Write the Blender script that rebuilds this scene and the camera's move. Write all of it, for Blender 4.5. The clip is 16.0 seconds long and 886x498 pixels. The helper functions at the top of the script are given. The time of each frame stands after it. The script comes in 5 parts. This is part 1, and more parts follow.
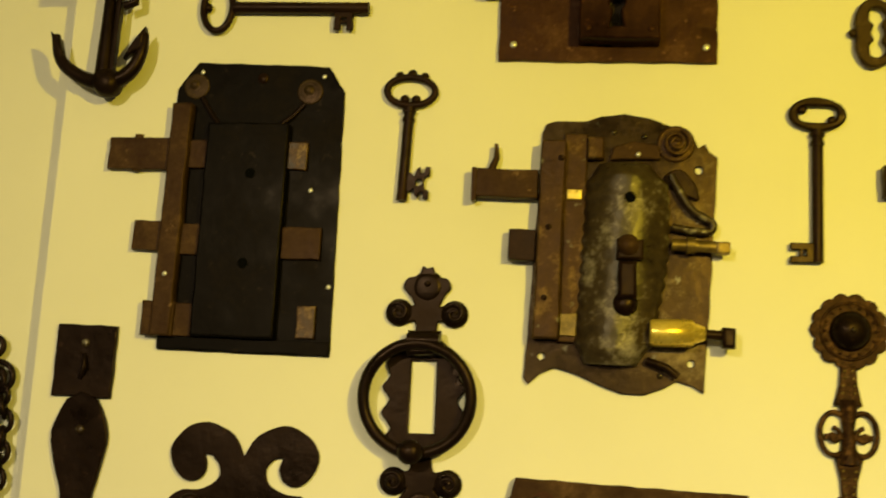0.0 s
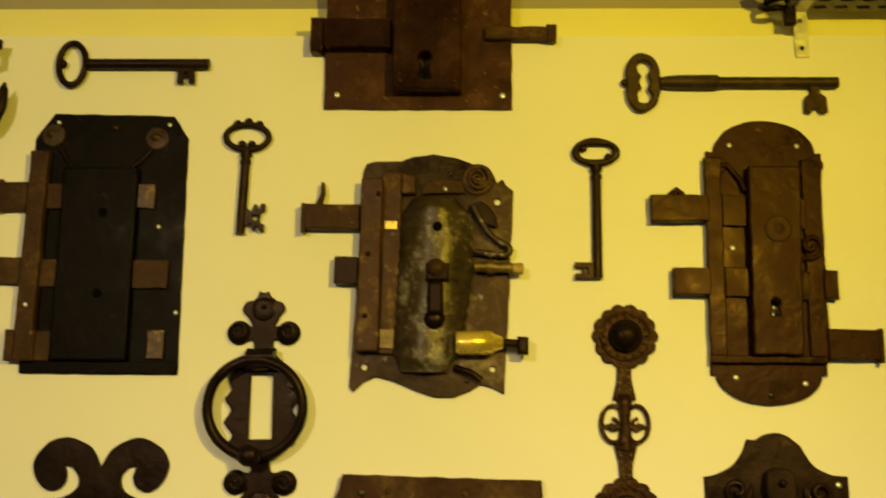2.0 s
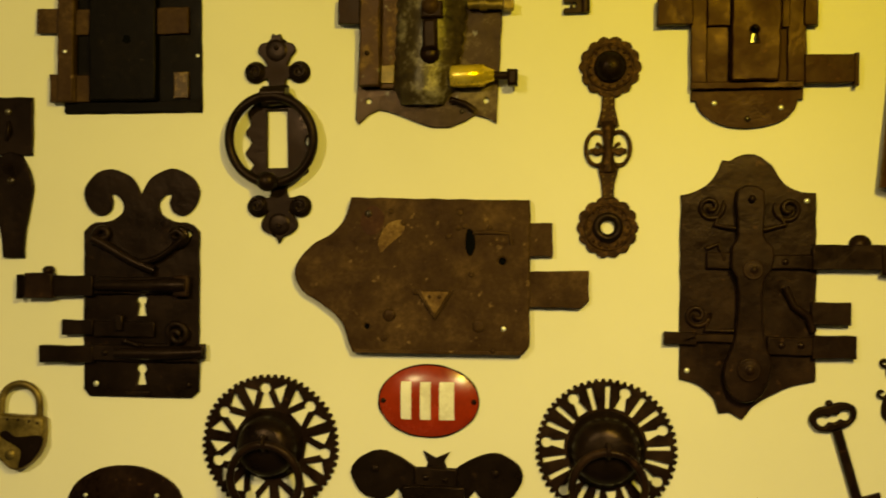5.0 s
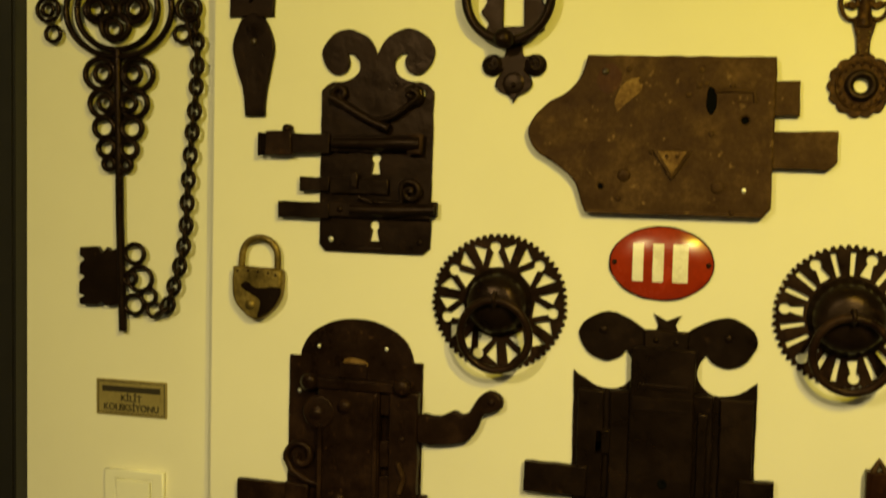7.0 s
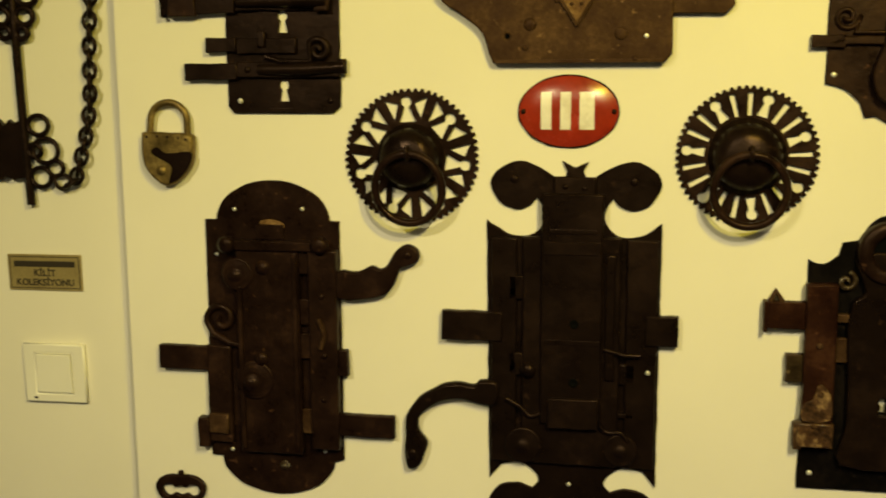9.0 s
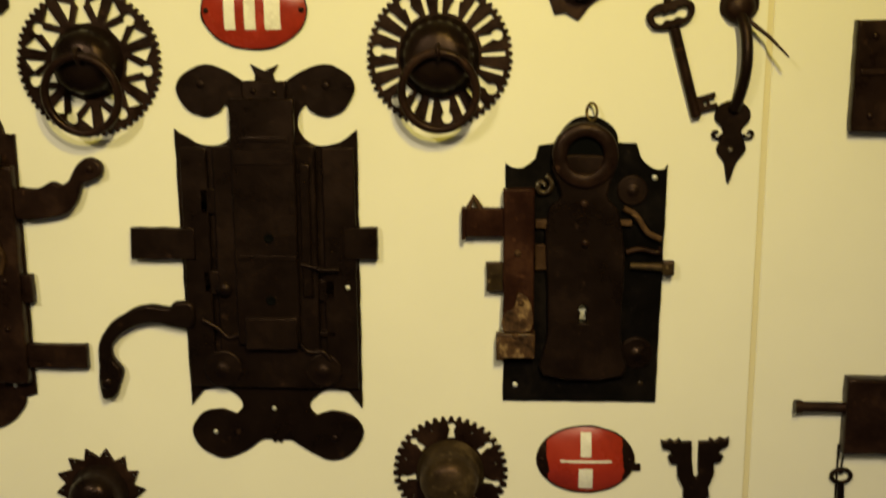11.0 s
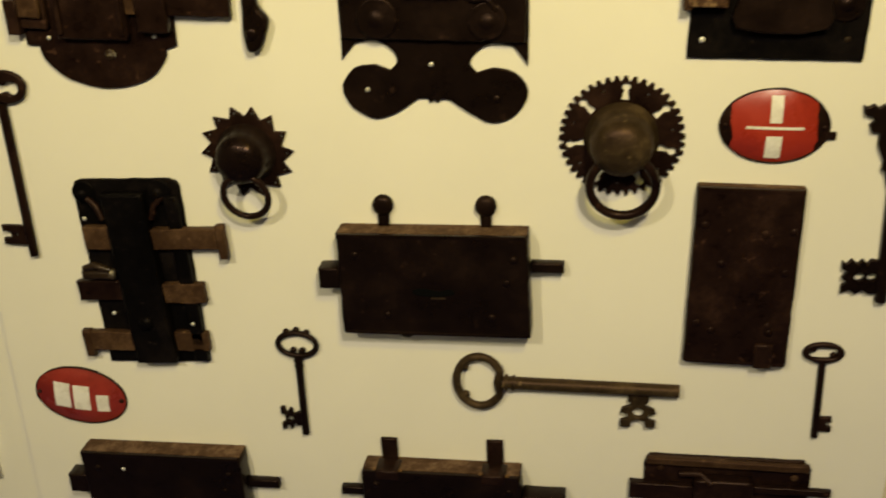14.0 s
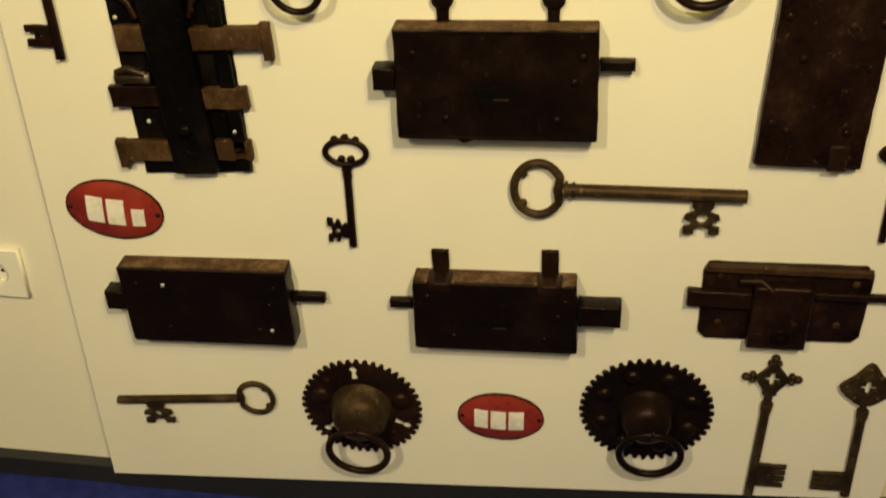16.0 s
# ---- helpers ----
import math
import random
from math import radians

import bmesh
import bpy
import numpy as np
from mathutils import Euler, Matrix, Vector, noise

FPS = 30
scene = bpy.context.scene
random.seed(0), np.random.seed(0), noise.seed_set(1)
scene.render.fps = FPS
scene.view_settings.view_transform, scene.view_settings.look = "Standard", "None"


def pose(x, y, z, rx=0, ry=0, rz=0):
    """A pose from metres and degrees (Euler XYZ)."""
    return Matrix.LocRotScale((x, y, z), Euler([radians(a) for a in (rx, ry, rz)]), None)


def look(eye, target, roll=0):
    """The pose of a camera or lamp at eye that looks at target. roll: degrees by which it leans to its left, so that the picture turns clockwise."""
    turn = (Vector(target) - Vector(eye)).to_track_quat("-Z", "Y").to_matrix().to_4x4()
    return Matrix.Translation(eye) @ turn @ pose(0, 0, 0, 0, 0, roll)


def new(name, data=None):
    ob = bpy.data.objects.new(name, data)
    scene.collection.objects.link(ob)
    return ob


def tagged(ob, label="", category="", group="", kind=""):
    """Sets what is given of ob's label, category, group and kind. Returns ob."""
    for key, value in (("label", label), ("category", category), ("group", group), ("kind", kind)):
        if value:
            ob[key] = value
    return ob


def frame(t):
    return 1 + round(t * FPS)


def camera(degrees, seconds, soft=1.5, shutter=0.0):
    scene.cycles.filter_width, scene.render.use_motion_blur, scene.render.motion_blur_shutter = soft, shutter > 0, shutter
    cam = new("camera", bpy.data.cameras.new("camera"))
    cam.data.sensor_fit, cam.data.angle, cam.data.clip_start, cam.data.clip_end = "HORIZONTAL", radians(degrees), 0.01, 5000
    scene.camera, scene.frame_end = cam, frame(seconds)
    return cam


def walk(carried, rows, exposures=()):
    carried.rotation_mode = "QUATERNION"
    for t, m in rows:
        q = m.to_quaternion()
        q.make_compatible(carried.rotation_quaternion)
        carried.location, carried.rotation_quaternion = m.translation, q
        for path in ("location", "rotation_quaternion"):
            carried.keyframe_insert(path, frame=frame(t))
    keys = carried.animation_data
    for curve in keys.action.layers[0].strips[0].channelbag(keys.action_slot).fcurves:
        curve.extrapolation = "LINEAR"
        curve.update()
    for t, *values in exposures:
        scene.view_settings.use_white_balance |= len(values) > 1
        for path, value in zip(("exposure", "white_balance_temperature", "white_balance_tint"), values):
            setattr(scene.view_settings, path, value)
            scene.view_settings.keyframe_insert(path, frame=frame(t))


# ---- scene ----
cam = camera(45.5, 16.0, 1.8, 0.5)
PATH = [
    (0, (0.095, -1.048, 1.939), (-0.148, 0.91, 2.264), 3.1),
    (0.5, (0.142, -1.083, 1.928), (-0.076, 0.867, 2.313), 2.8),
    (1, (0.158, -1.113, 1.928), (0.019, 0.842, 2.324), 1.7),
    (1.5, (0.167, -1.163, 1.939), (0.068, 0.801, 2.3), 0.9),
    (2, (0.194, -1.191, 1.916), (0.129, 0.772, 2.294), 0.7),
    (2.5, (0.317, -1.186, 1.879), (0.182, 0.774, 2.253), 1.5),
    (3, (0.399, -1.204, 1.879), (0.239, 0.777, 2.105), 1.6),
    (3.2, (0.38, -1.227, 1.875), (0.264, 0.764, 2.025), 1.2),
    (5.3, (0.31, -1.286, 1.828), (0.01, 0.692, 1.814), 0.2),
    (5.5, (0.302, -1.291, 1.821), (-0.043, 0.679, 1.81), 0.3),
    (6, (0.295, -1.281, 1.809), (-0.198, 0.658, 1.781), 1.0),
    (6.5, (0.234, -1.297, 1.807), (-0.274, 0.634, 1.702), 1.1),
    (7, (0.235, -1.294, 1.736), (-0.308, 0.626, 1.607), 1.4),
    (7.5, (0.218, -1.314, 1.714), (-0.287, 0.61, 1.503), 0.9),
    (8, (0.198, -1.333, 1.693), (-0.252, 0.596, 1.416), 0.2),
    (8.2, (0.198, -1.332, 1.698), (-0.236, 0.596, 1.385), -0.0),
    (10.3, (0.425, -1.266, 1.643), (0.167, 0.691, 1.32), -0.6),
    (10.5, (0.45, -1.254, 1.638), (0.215, 0.705, 1.311), -0.6),
    (11, (0.445, -1.232, 1.61), (0.31, 0.725, 1.219), -0.3),
    (11.5, (0.45, -1.226, 1.543), (0.335, 0.72, 1.096), -0.3),
    (12, (0.452, -1.204, 1.532), (0.316, 0.69, 0.903), -0.5),
    (12.5, (0.446, -1.199, 1.5), (0.27, 0.655, 0.77), -0.6),
    (13, (0.435, -1.183, 1.499), (0.214, 0.638, 0.703), -0.6),
    (13.5, (0.415, -1.174, 1.491), (0.157, 0.625, 0.656), -0.5),
    (14, (0.351, -1.16, 1.487), (0.057, 0.622, 0.629), -0.9),
    (14.5, (0.288, -1.138, 1.472), (-0.026, 0.608, 0.548), -1.3),
    (15, (0.252, -1.118, 1.455), (-0.039, 0.589, 0.455), -1.0),
    (15.5, (0.241, -1.123, 1.437), (0.006, 0.552, 0.371), -0.2),
    (16, (0.235, -1.142, 1.421), (0.02, 0.5, 0.299), -0.4),
]
EXPOSURES = [(0.0, -0.29, 6850, 3), (1.0, -0.4, 7000, 2), (1.5, -0.41, 7050, 4), (2.0, -0.48, 7150, 6), (2.5, -0.51, 7700, 14), (3.2, -0.56, 8300, 13), (5.3, -0.63, 8300, -5), (6.5, -0.56, 8200, -7), (7.5, -0.5, 7950, -8), (8.2, -0.39, 7200, -4), (10.5, -0.36, 6300, 7), (11.0, -0.37, 6100, 9), (13.0, -0.12, 6000, 11), (14.5, -0.02, 5950, 12), (15.5, 0.08, 6250, 11), (16.0, 0.24, 6550, 10)]
walk(cam, [(t, look(eye, target, roll)) for t, eye, target, roll in PATH], EXPOSURES)

# ---- light ----
world = bpy.data.worlds.new("room_world")
scene.world = world
world.use_nodes = True
world.node_tree.nodes["Background"].inputs[0].default_value = (1.0, 0.82, 0.5, 1)
world.node_tree.nodes["Background"].inputs[1].default_value = 0.03


def spot(name, eye, target, watts, colour, size, blend, radius):
    data = bpy.data.lights.new(name, "SPOT")
    data.energy, data.color, data.spot_size, data.spot_blend, data.shadow_soft_size = watts, colour, radians(size), blend, radius
    ob = new(name, data)
    ob.matrix_world = look(eye, target)
    return ob


AMBER, WARM, PALE = (1.0, 0.77, 0.05), (1.0, 0.835, 0.57), (1.0, 0.845, 0.50)
spot("amber_spot", (0.70, -1.30, 2.37), (0.15, 0.0, 2.10), 70, AMBER, 112, 1.0, 0.03)
# Added spot without a known source; brightens the lower wall.
spot("warm_fill_spot", (0.70, -1.65, 2.37), (0.26, 0.0, 0.0), 102, WARM, 98, 1.0, 0.035)
spot("pale_spot", (-0.60, -2.15, 2.50), (-1.10, 0.0, 0.8), 114, PALE, 124, 1.0, 0.05)
# Unseen area light added as general fill.
fill = bpy.data.lights.new("fill_light", "AREA")
fill.energy, fill.color, fill.shape, fill.size, fill.size_y = 8, (1.0, 0.86, 0.5), "RECTANGLE", 1.2, 0.6
new("fill_light", fill).matrix_world = look((0.2, -2.4, 2.38), (0.1, -1.2, 0.2))

# ---- materials ----


def nodes_of(name):
    mat = bpy.data.materials.new(name)
    mat.use_nodes = True
    nt = mat.node_tree
    return mat, nt, nt.nodes["Principled BSDF"]


def link(nt, a, b):
    nt.links.new(a, b)


def noise_tex(nt, scale, detail=6.0, rough=0.6, vec=None):
    n = nt.nodes.new("ShaderNodeTexNoise")
    n.inputs["Scale"].default_value, n.inputs["Detail"].default_value, n.inputs["Roughness"].default_value = scale, detail, rough
    if vec:
        link(nt, vec, n.inputs["Vector"])
    return n


def ramp(nt, fac, stops):
    r = nt.nodes.new("ShaderNodeValToRGB")
    while len(r.color_ramp.elements) < len(stops):
        r.color_ramp.elements.new(0.5)
    for e, (p, c) in zip(r.color_ramp.elements, stops):
        e.position, e.color = p, (*c, 1)
    link(nt, fac, r.inputs[0])
    return r


def coords(nt):
    """Object coordinates, shifted by a random amount for each object."""
    tc, info = nt.nodes.new("ShaderNodeTexCoord"), nt.nodes.new("ShaderNodeObjectInfo")
    mul = nt.nodes.new("ShaderNodeMath")
    mul.operation, mul.inputs[1].default_value = "MULTIPLY", 7.0
    link(nt, info.outputs["Random"], mul.inputs[0])
    add = nt.nodes.new("ShaderNodeVectorMath")
    link(nt, tc.outputs["Object"], add.inputs[0])
    link(nt, mul.outputs[0], add.inputs[1])
    return add.outputs[0]


def metal(name, dark, mid, light, rough=0.5, metallic=0.55, big=14, fine=160, bump=0.35, spec=0.5, spread=(0.50, 0.70, 0.90), tint=(1.0, 0.60, 0.48)):
    """Old wrought metal: blotches of rust and polish, pitted fine relief."""
    mat, nt, b = nodes_of(name)
    v = coords(nt)
    n1, n2 = noise_tex(nt, big, 8, 0.68, v), noise_tex(nt, fine, 4, 0.7, v)
    mix = nt.nodes.new("ShaderNodeMath")
    mix.operation = "MULTIPLY_ADD"
    link(nt, n2.outputs["Fac"], mix.inputs[0])
    mix.inputs[1].default_value = 0.35
    link(nt, n1.outputs["Fac"], mix.inputs[2])
    r = ramp(nt, mix.outputs[0], list(zip(spread, (dark, mid, light))))
    if spec < 0.3:  # small bare nicks and dust specks, which also stand for tiny glints
        n4 = noise_tex(nt, 85, 3, 0.55, v)
        nick_glint = ramp(nt, n4.outputs["Fac"], [(0.66, (0, 0, 0)), (0.76, (0.55, 0.55, 0.55))])
        worn = nt.nodes.new("ShaderNodeMixRGB")
        link(nt, nick_glint.outputs[0], worn.inputs[0])
        link(nt, r.outputs[0], worn.inputs[1])
        worn.inputs[2].default_value = tuple(min(0.3, 3.2 * c) for c in light) + (1,)
        link(nt, worn.outputs[0], b.inputs["Base Color"])
    else:
        link(nt, r.outputs[0], b.inputs["Base Color"])
    rr = ramp(nt, n1.outputs["Fac"], [(0.3, (rough - 0.13,) * 3), (0.7, (min(1, rough + 0.2),) * 3)])
    link(nt, rr.outputs[0], b.inputs["Roughness"])
    b.inputs["Metallic"].default_value, b.inputs["Specular IOR Level"].default_value = metallic, spec
    if spec < 0.3:
        b.inputs["Specular Tint"].default_value = (*tint, 1)  # rust-stained gloss on most
    n3 = noise_tex(nt, 38, 3, 0.5, v)
    dent = nt.nodes.new("ShaderNodeBump")
    dent.inputs["Strength"].default_value, dent.inputs["Distance"].default_value = 0.6 * bump, 0.005
    link(nt, n3.outputs["Fac"], dent.inputs["Height"])
    bp = nt.nodes.new("ShaderNodeBump")
    bp.inputs["Strength"].default_value, bp.inputs["Distance"].default_value = bump, 0.0014
    link(nt, mix.outputs[0], bp.inputs["Height"])
    link(nt, dent.outputs[0], bp.inputs["Normal"])
    link(nt, bp.outputs[0], b.inputs["Normal"])
    return mat


def paint(name, colour, rough=0.55, tone=0.06, big=3, fine=90, bump=0.12, spec=0.4):
    """Rolled wall paint or moulded plastic: slight unevenness in tone and a fine stipple."""
    mat, nt, b = nodes_of(name)
    tc = nt.nodes.new("ShaderNodeTexCoord")
    n1, n2 = noise_tex(nt, big, 5, 0.6, tc.outputs["Object"]), noise_tex(nt, fine, 3, 0.6, tc.outputs["Object"])
    lo, hi = tuple(c * (1 - tone) for c in colour), tuple(min(1, c * (1 + tone * 0.4)) for c in colour)
    r = ramp(nt, n1.outputs["Fac"], [(0.3, lo), (0.7, hi)])
    link(nt, r.outputs[0], b.inputs["Base Color"])
    b.inputs["Roughness"].default_value, b.inputs["Specular IOR Level"].default_value = rough, spec
    bp = nt.nodes.new("ShaderNodeBump")
    bp.inputs["Strength"].default_value, bp.inputs["Distance"].default_value = bump, 0.0006
    link(nt, n2.outputs["Fac"], bp.inputs["Height"])
    link(nt, bp.outputs[0], b.inputs["Normal"])
    return mat


BLACK = metal("black_iron", (0.0042, 0.0024, 0.0019), (0.0062, 0.0034, 0.0026), (0.0115, 0.0060, 0.0041), 0.32, 0.0, spec=0.16, bump=0.4, tint=(1.0, 0.65, 0.55))
JET = metal("jet_black_iron", (0.0016, 0.0014, 0.0014), (0.0030, 0.0025, 0.0026), (0.009, 0.0065, 0.0058), 0.36, 0.0, 12, spec=0.05, bump=0.2, tint=(1.0, 0.8, 0.72))
DARK = metal("dark_brown_iron", (0.0058, 0.0027, 0.0020), (0.0120, 0.0056, 0.0040), (0.028, 0.0132, 0.0080), 0.34, 0.0, 18, spec=0.15, bump=0.42, tint=(1.0, 0.68, 0.57))
UMBER = metal("umber_iron", (0.0092, 0.0032, 0.0022), (0.019, 0.0068, 0.0042), (0.044, 0.0175, 0.009), 0.36, 0.0, 16, spec=0.12, bump=0.36)
BROWN = metal("rusty_brown_iron", (0.022, 0.0105, 0.0055), (0.044, 0.0235, 0.0120), (0.10, 0.056, 0.028), 0.45, 0.0, 18, spec=0.12, bump=0.5)
RUST = metal("rust_red_iron", (0.020, 0.0073, 0.0040), (0.039, 0.0148, 0.0075), (0.10, 0.048, 0.025), 0.45, 0.0, 24, spec=0.2, bump=0.5)
STEEL = metal("worn_grey_steel", (0.010, 0.0062, 0.0036), (0.040, 0.024, 0.012), (0.60, 0.55, 0.46), 0.3, 0.35, 13, bump=0.42, spec=0.35, spread=(0.48, 0.74, 0.93))
PLAQUE = metal("satin_brass", (0.26, 0.20, 0.085), (0.34, 0.27, 0.12), (0.40, 0.33, 0.16), 0.4, 0.3, 12, 220, 0.08)
BRASS = metal("polished_brass", (0.50, 0.34, 0.05), (0.72, 0.54, 0.12), (0.82, 0.66, 0.22), 0.26, 0.55, 20, 200, 0.15)
OLDBRASS = metal("tarnished_brass", (0.075, 0.05, 0.015), (0.17, 0.115, 0.035), (0.36, 0.26, 0.09), 0.42, 0.7, 30)
BRONZE = metal("dark_bronze", (0.014, 0.009, 0.0045), (0.032, 0.021, 0.010), (0.085, 0.058, 0.027), 0.42, 0.15, 26, spec=0.25)
DARKBRONZE = metal("brown_bronze", (0.008, 0.0036, 0.002), (0.028, 0.0125, 0.006), (0.13, 0.066, 0.028), 0.38, 0.0, 110, 220, 0.6, spec=0.14)
STEELDARK = metal("tarnished_steel_plate", (0.011, 0.007, 0.0038), (0.036, 0.024, 0.012), (0.20, 0.155, 0.09), 0.31, 0.3, 11, bump=0.42, spec=0.29, spread=(0.48, 0.72, 0.95))
COVER = metal("patchy_steel_cover", (0.014, 0.009, 0.005), (0.054, 0.036, 0.0185), (0.38, 0.33, 0.27), 0.34, 0.2, 17, bump=0.6, spec=0.32, spread=(0.46, 0.70, 0.92))
WORN = metal("worn_bronzed_iron", (0.015, 0.0075, 0.0034), (0.046, 0.024, 0.0098), (0.25, 0.155, 0.06), 0.36, 0.08, 24, bump=0.55, spec=0.24, spread=(0.48, 0.72, 0.95))
SHELF = metal("perforated_grey_sheet", (0.12, 0.10, 0.08), (0.20, 0.17, 0.13), (0.32, 0.28, 0.2), 0.5, 0.2, 20)
FLAKE = metal("flaking_rust", (0.016, 0.008, 0.004), (0.075, 0.036, 0.015), (0.34, 0.22, 0.10), 0.4, 0.1, 60, 220, 0.6, spec=0.3)
TAN = metal("bare_tan_corrosion", (0.07, 0.036, 0.014), (0.15, 0.085, 0.034), (0.24, 0.15, 0.07), 0.5, 0.0, 50, 200, 0.4, spec=0.2)
LIT_DUST = metal("dusty_lit_top", (0.035, 0.018, 0.010), (0.085, 0.050, 0.028), (0.20, 0.13, 0.08), 0.7, 0.0, 40, 200, 0.4, spec=0.1)
ZINC = metal("bright_screw_metal", (0.5, 0.48, 0.42), (0.7, 0.68, 0.6), (0.85, 0.83, 0.75), 0.35, 0.5, 40, 300, 0.1)
GALV = metal("galvanised_sheet", (0.42, 0.40, 0.34), (0.58, 0.56, 0.48), (0.75, 0.72, 0.64), 0.38, 0.6, 30)
LEATHER = metal("brown_leather_wood", (0.030, 0.011, 0.005), (0.062, 0.025, 0.011), (0.14, 0.062, 0.026), 0.3, 0.0, 16, 90, spec=0.18)
RED = metal("red_enamel", (0.20, 0.017, 0.007), (0.30, 0.025, 0.010), (0.36, 0.034, 0.014), 0.22, 0.0, 9, 60, 0.04)
DULLRED = metal("dull_red_enamel", (0.17, 0.018, 0.011), (0.25, 0.026, 0.015), (0.31, 0.040, 0.022), 0.3, 0.0, 12, 60, 0.08)
WHITE_ENAMEL = metal("white_enamel", (0.62, 0.58, 0.5), (0.78, 0.75, 0.68), (0.84, 0.81, 0.75), 0.25, 0.0, 30, 90, 0.05)
PANEL = paint("cream_panel_paint", (0.80, 0.77, 0.66), 0.5, 0.05)
WALL = paint("cream_wall_paint", (0.78, 0.75, 0.64), 0.6, 0.05)
CEIL = paint("ceiling_paint", (0.70, 0.66, 0.54), 0.7, 0.04)
# darker yellow for the shade in the panel joint
JOINT = paint("shaded_joint_yellow", (0.70, 0.63, 0.42), 0.5, 0.08)
# wall colour with the shade of the upper zone mixed in
OCHRE = paint("ochre_shaded_wall", (0.34, 0.30, 0.20), 0.7, 0.1)
# wall colour with amber light mixed in
YELLOW = paint("yellow_lit_wall", (0.80, 0.74, 0.32), 0.5, 0.06)
PLASTIC = paint("ivory_plastic", (0.80, 0.78, 0.68), 0.3, 0.03, 8, 200, 0.02)
SKIRT = paint("black_skirting_paint", (0.018, 0.018, 0.020), 0.45, 0.2, 12)
CARPET = paint("blue_carpet", (0.020, 0.028, 0.16), 0.95, 0.35, 40, 500, 0.9, 0.1)
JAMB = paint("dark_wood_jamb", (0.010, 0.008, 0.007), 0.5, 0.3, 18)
INK = paint("black_ink", (0.03, 0.022, 0.012), 0.5, 0.1)
HOLE = paint("hole_black", (0.003, 0.003, 0.003), 0.95, 0.1, spec=0.02)

# ---- shape helpers: lengths in millimetres; u to the right, w up, d out from the wall ----
MM = 0.001
pi = math.pi


def uwd(u, w, d):
    return Vector((u * MM, -d * MM, w * MM))


def to_mesh(curve):
    ob = bpy.data.objects.new("tmp", curve)
    me = bpy.data.meshes.new_from_object(ob)
    bpy.data.objects.remove(ob)
    bpy.data.curves.remove(curve)
    return me


def uneven(loop, amount):
    """The outline with points every 9 mm or so, each a little off the line, as cut by hand."""
    out = []
    for p, q in zip(loop, list(loop[1:]) + [loop[0]]):
        p, q = Vector(p), Vector(q)
        n = max(1, int((q - p).length / 9))
        for i in range(n):
            s = p.lerp(q, i / n)
            k = noise.noise_vector((s.x * 0.06 + len(loop), s.y * 0.06, loop[0][0] * 0.37)) * amount
            out.append((s.x + k.x, s.y + k.y))
    return out


def flat(loops, d0, d1, bev=0.7, rough=1.1):
    """A plate cut to an outline (the first loop) with holes (the other loops), from depth d0 to d1, with broken edges."""
    if rough:
        loops = [uneven(list(loops[0]), rough)] + list(loops[1:])
    cu = bpy.data.curves.new("outline", "CURVE")
    cu.dimensions, cu.fill_mode = "2D", "BOTH"
    for loop in loops:
        sp = cu.splines.new("POLY")
        sp.points.add(len(loop) - 1)
        for p, (u, w) in zip(sp.points, loop):
            p.co = (u * MM, w * MM, 0, 1)
        sp.use_cyclic_u = True
    bev = min(bev, (d1 - d0) * 0.45)
    cu.extrude, cu.bevel_depth, cu.offset, cu.bevel_resolution = ((d1 - d0) / 2 - bev) * MM, bev * MM, -bev * MM, 1
    me = to_mesh(cu)
    me.transform(Matrix.Translation((0, -(d0 + d1) / 2 * MM, 0)) @ Matrix.Rotation(pi / 2, 4, "X"))
    return me


def tube(pts, r, cyclic=False, res=3, taper=None):
    """A round bar of radius r along points (u, w, d)."""
    cu = bpy.data.curves.new("bar", "CURVE")
    cu.dimensions, cu.bevel_depth, cu.bevel_resolution, cu.use_fill_caps = "3D", r * MM, res, True
    sp = cu.splines.new("POLY")
    sp.points.add(len(pts) - 1)
    for i, (p, q) in enumerate(zip(sp.points, pts)):
        p.co = (*uwd(*q), 1)
        p.radius = taper[i] if taper else 1.0
    sp.use_cyclic_u = cyclic
    me = to_mesh(cu)
    for f in me.polygons:
        f.use_smooth = True
    return me


def from_bm(bm, smooth=False):
    me = bpy.data.meshes.new("m")
    bmesh.ops.recalc_face_normals(bm, faces=bm.faces)
    bm.to_mesh(me)
    bm.free()
    for f in me.polygons:
        f.use_smooth = smooth
    return me


def box(u0, u1, w0, w1, d0, d1, bev=1.0, lean=0.0, rough=1.1):
    """A block with bevelled edges. lean: how far its upper end is shifted to the right."""
    if rough and min(u1 - u0, w1 - w0) > 7 and max(u1 - u0, w1 - w0) > 18:
        return flat([[(u0, w0), (u1, w0), (u1 + lean, w1), (u0 + lean, w1)]], d0, d1, min(bev, 0.3 * (d1 - d0)), rough)
    bm = bmesh.new()
    bmesh.ops.create_cube(bm, size=1)
    for v in bm.verts:
        u, w, d = (u0, u1)[v.co.x > 0], (w0, w1)[v.co.z > 0], (d0, d1)[v.co.y < 0]
        v.co = uwd(u + (lean if w == w1 else 0), w, d)
    bev = min(bev, abs(u1 - u0) / 3, abs(w1 - w0) / 3, abs(d1 - d0) / 3)
    bmesh.ops.bevel(bm, geom=bm.edges[:], offset=bev * MM, segments=2, affect="EDGES", profile=0.6)
    return from_bm(bm)


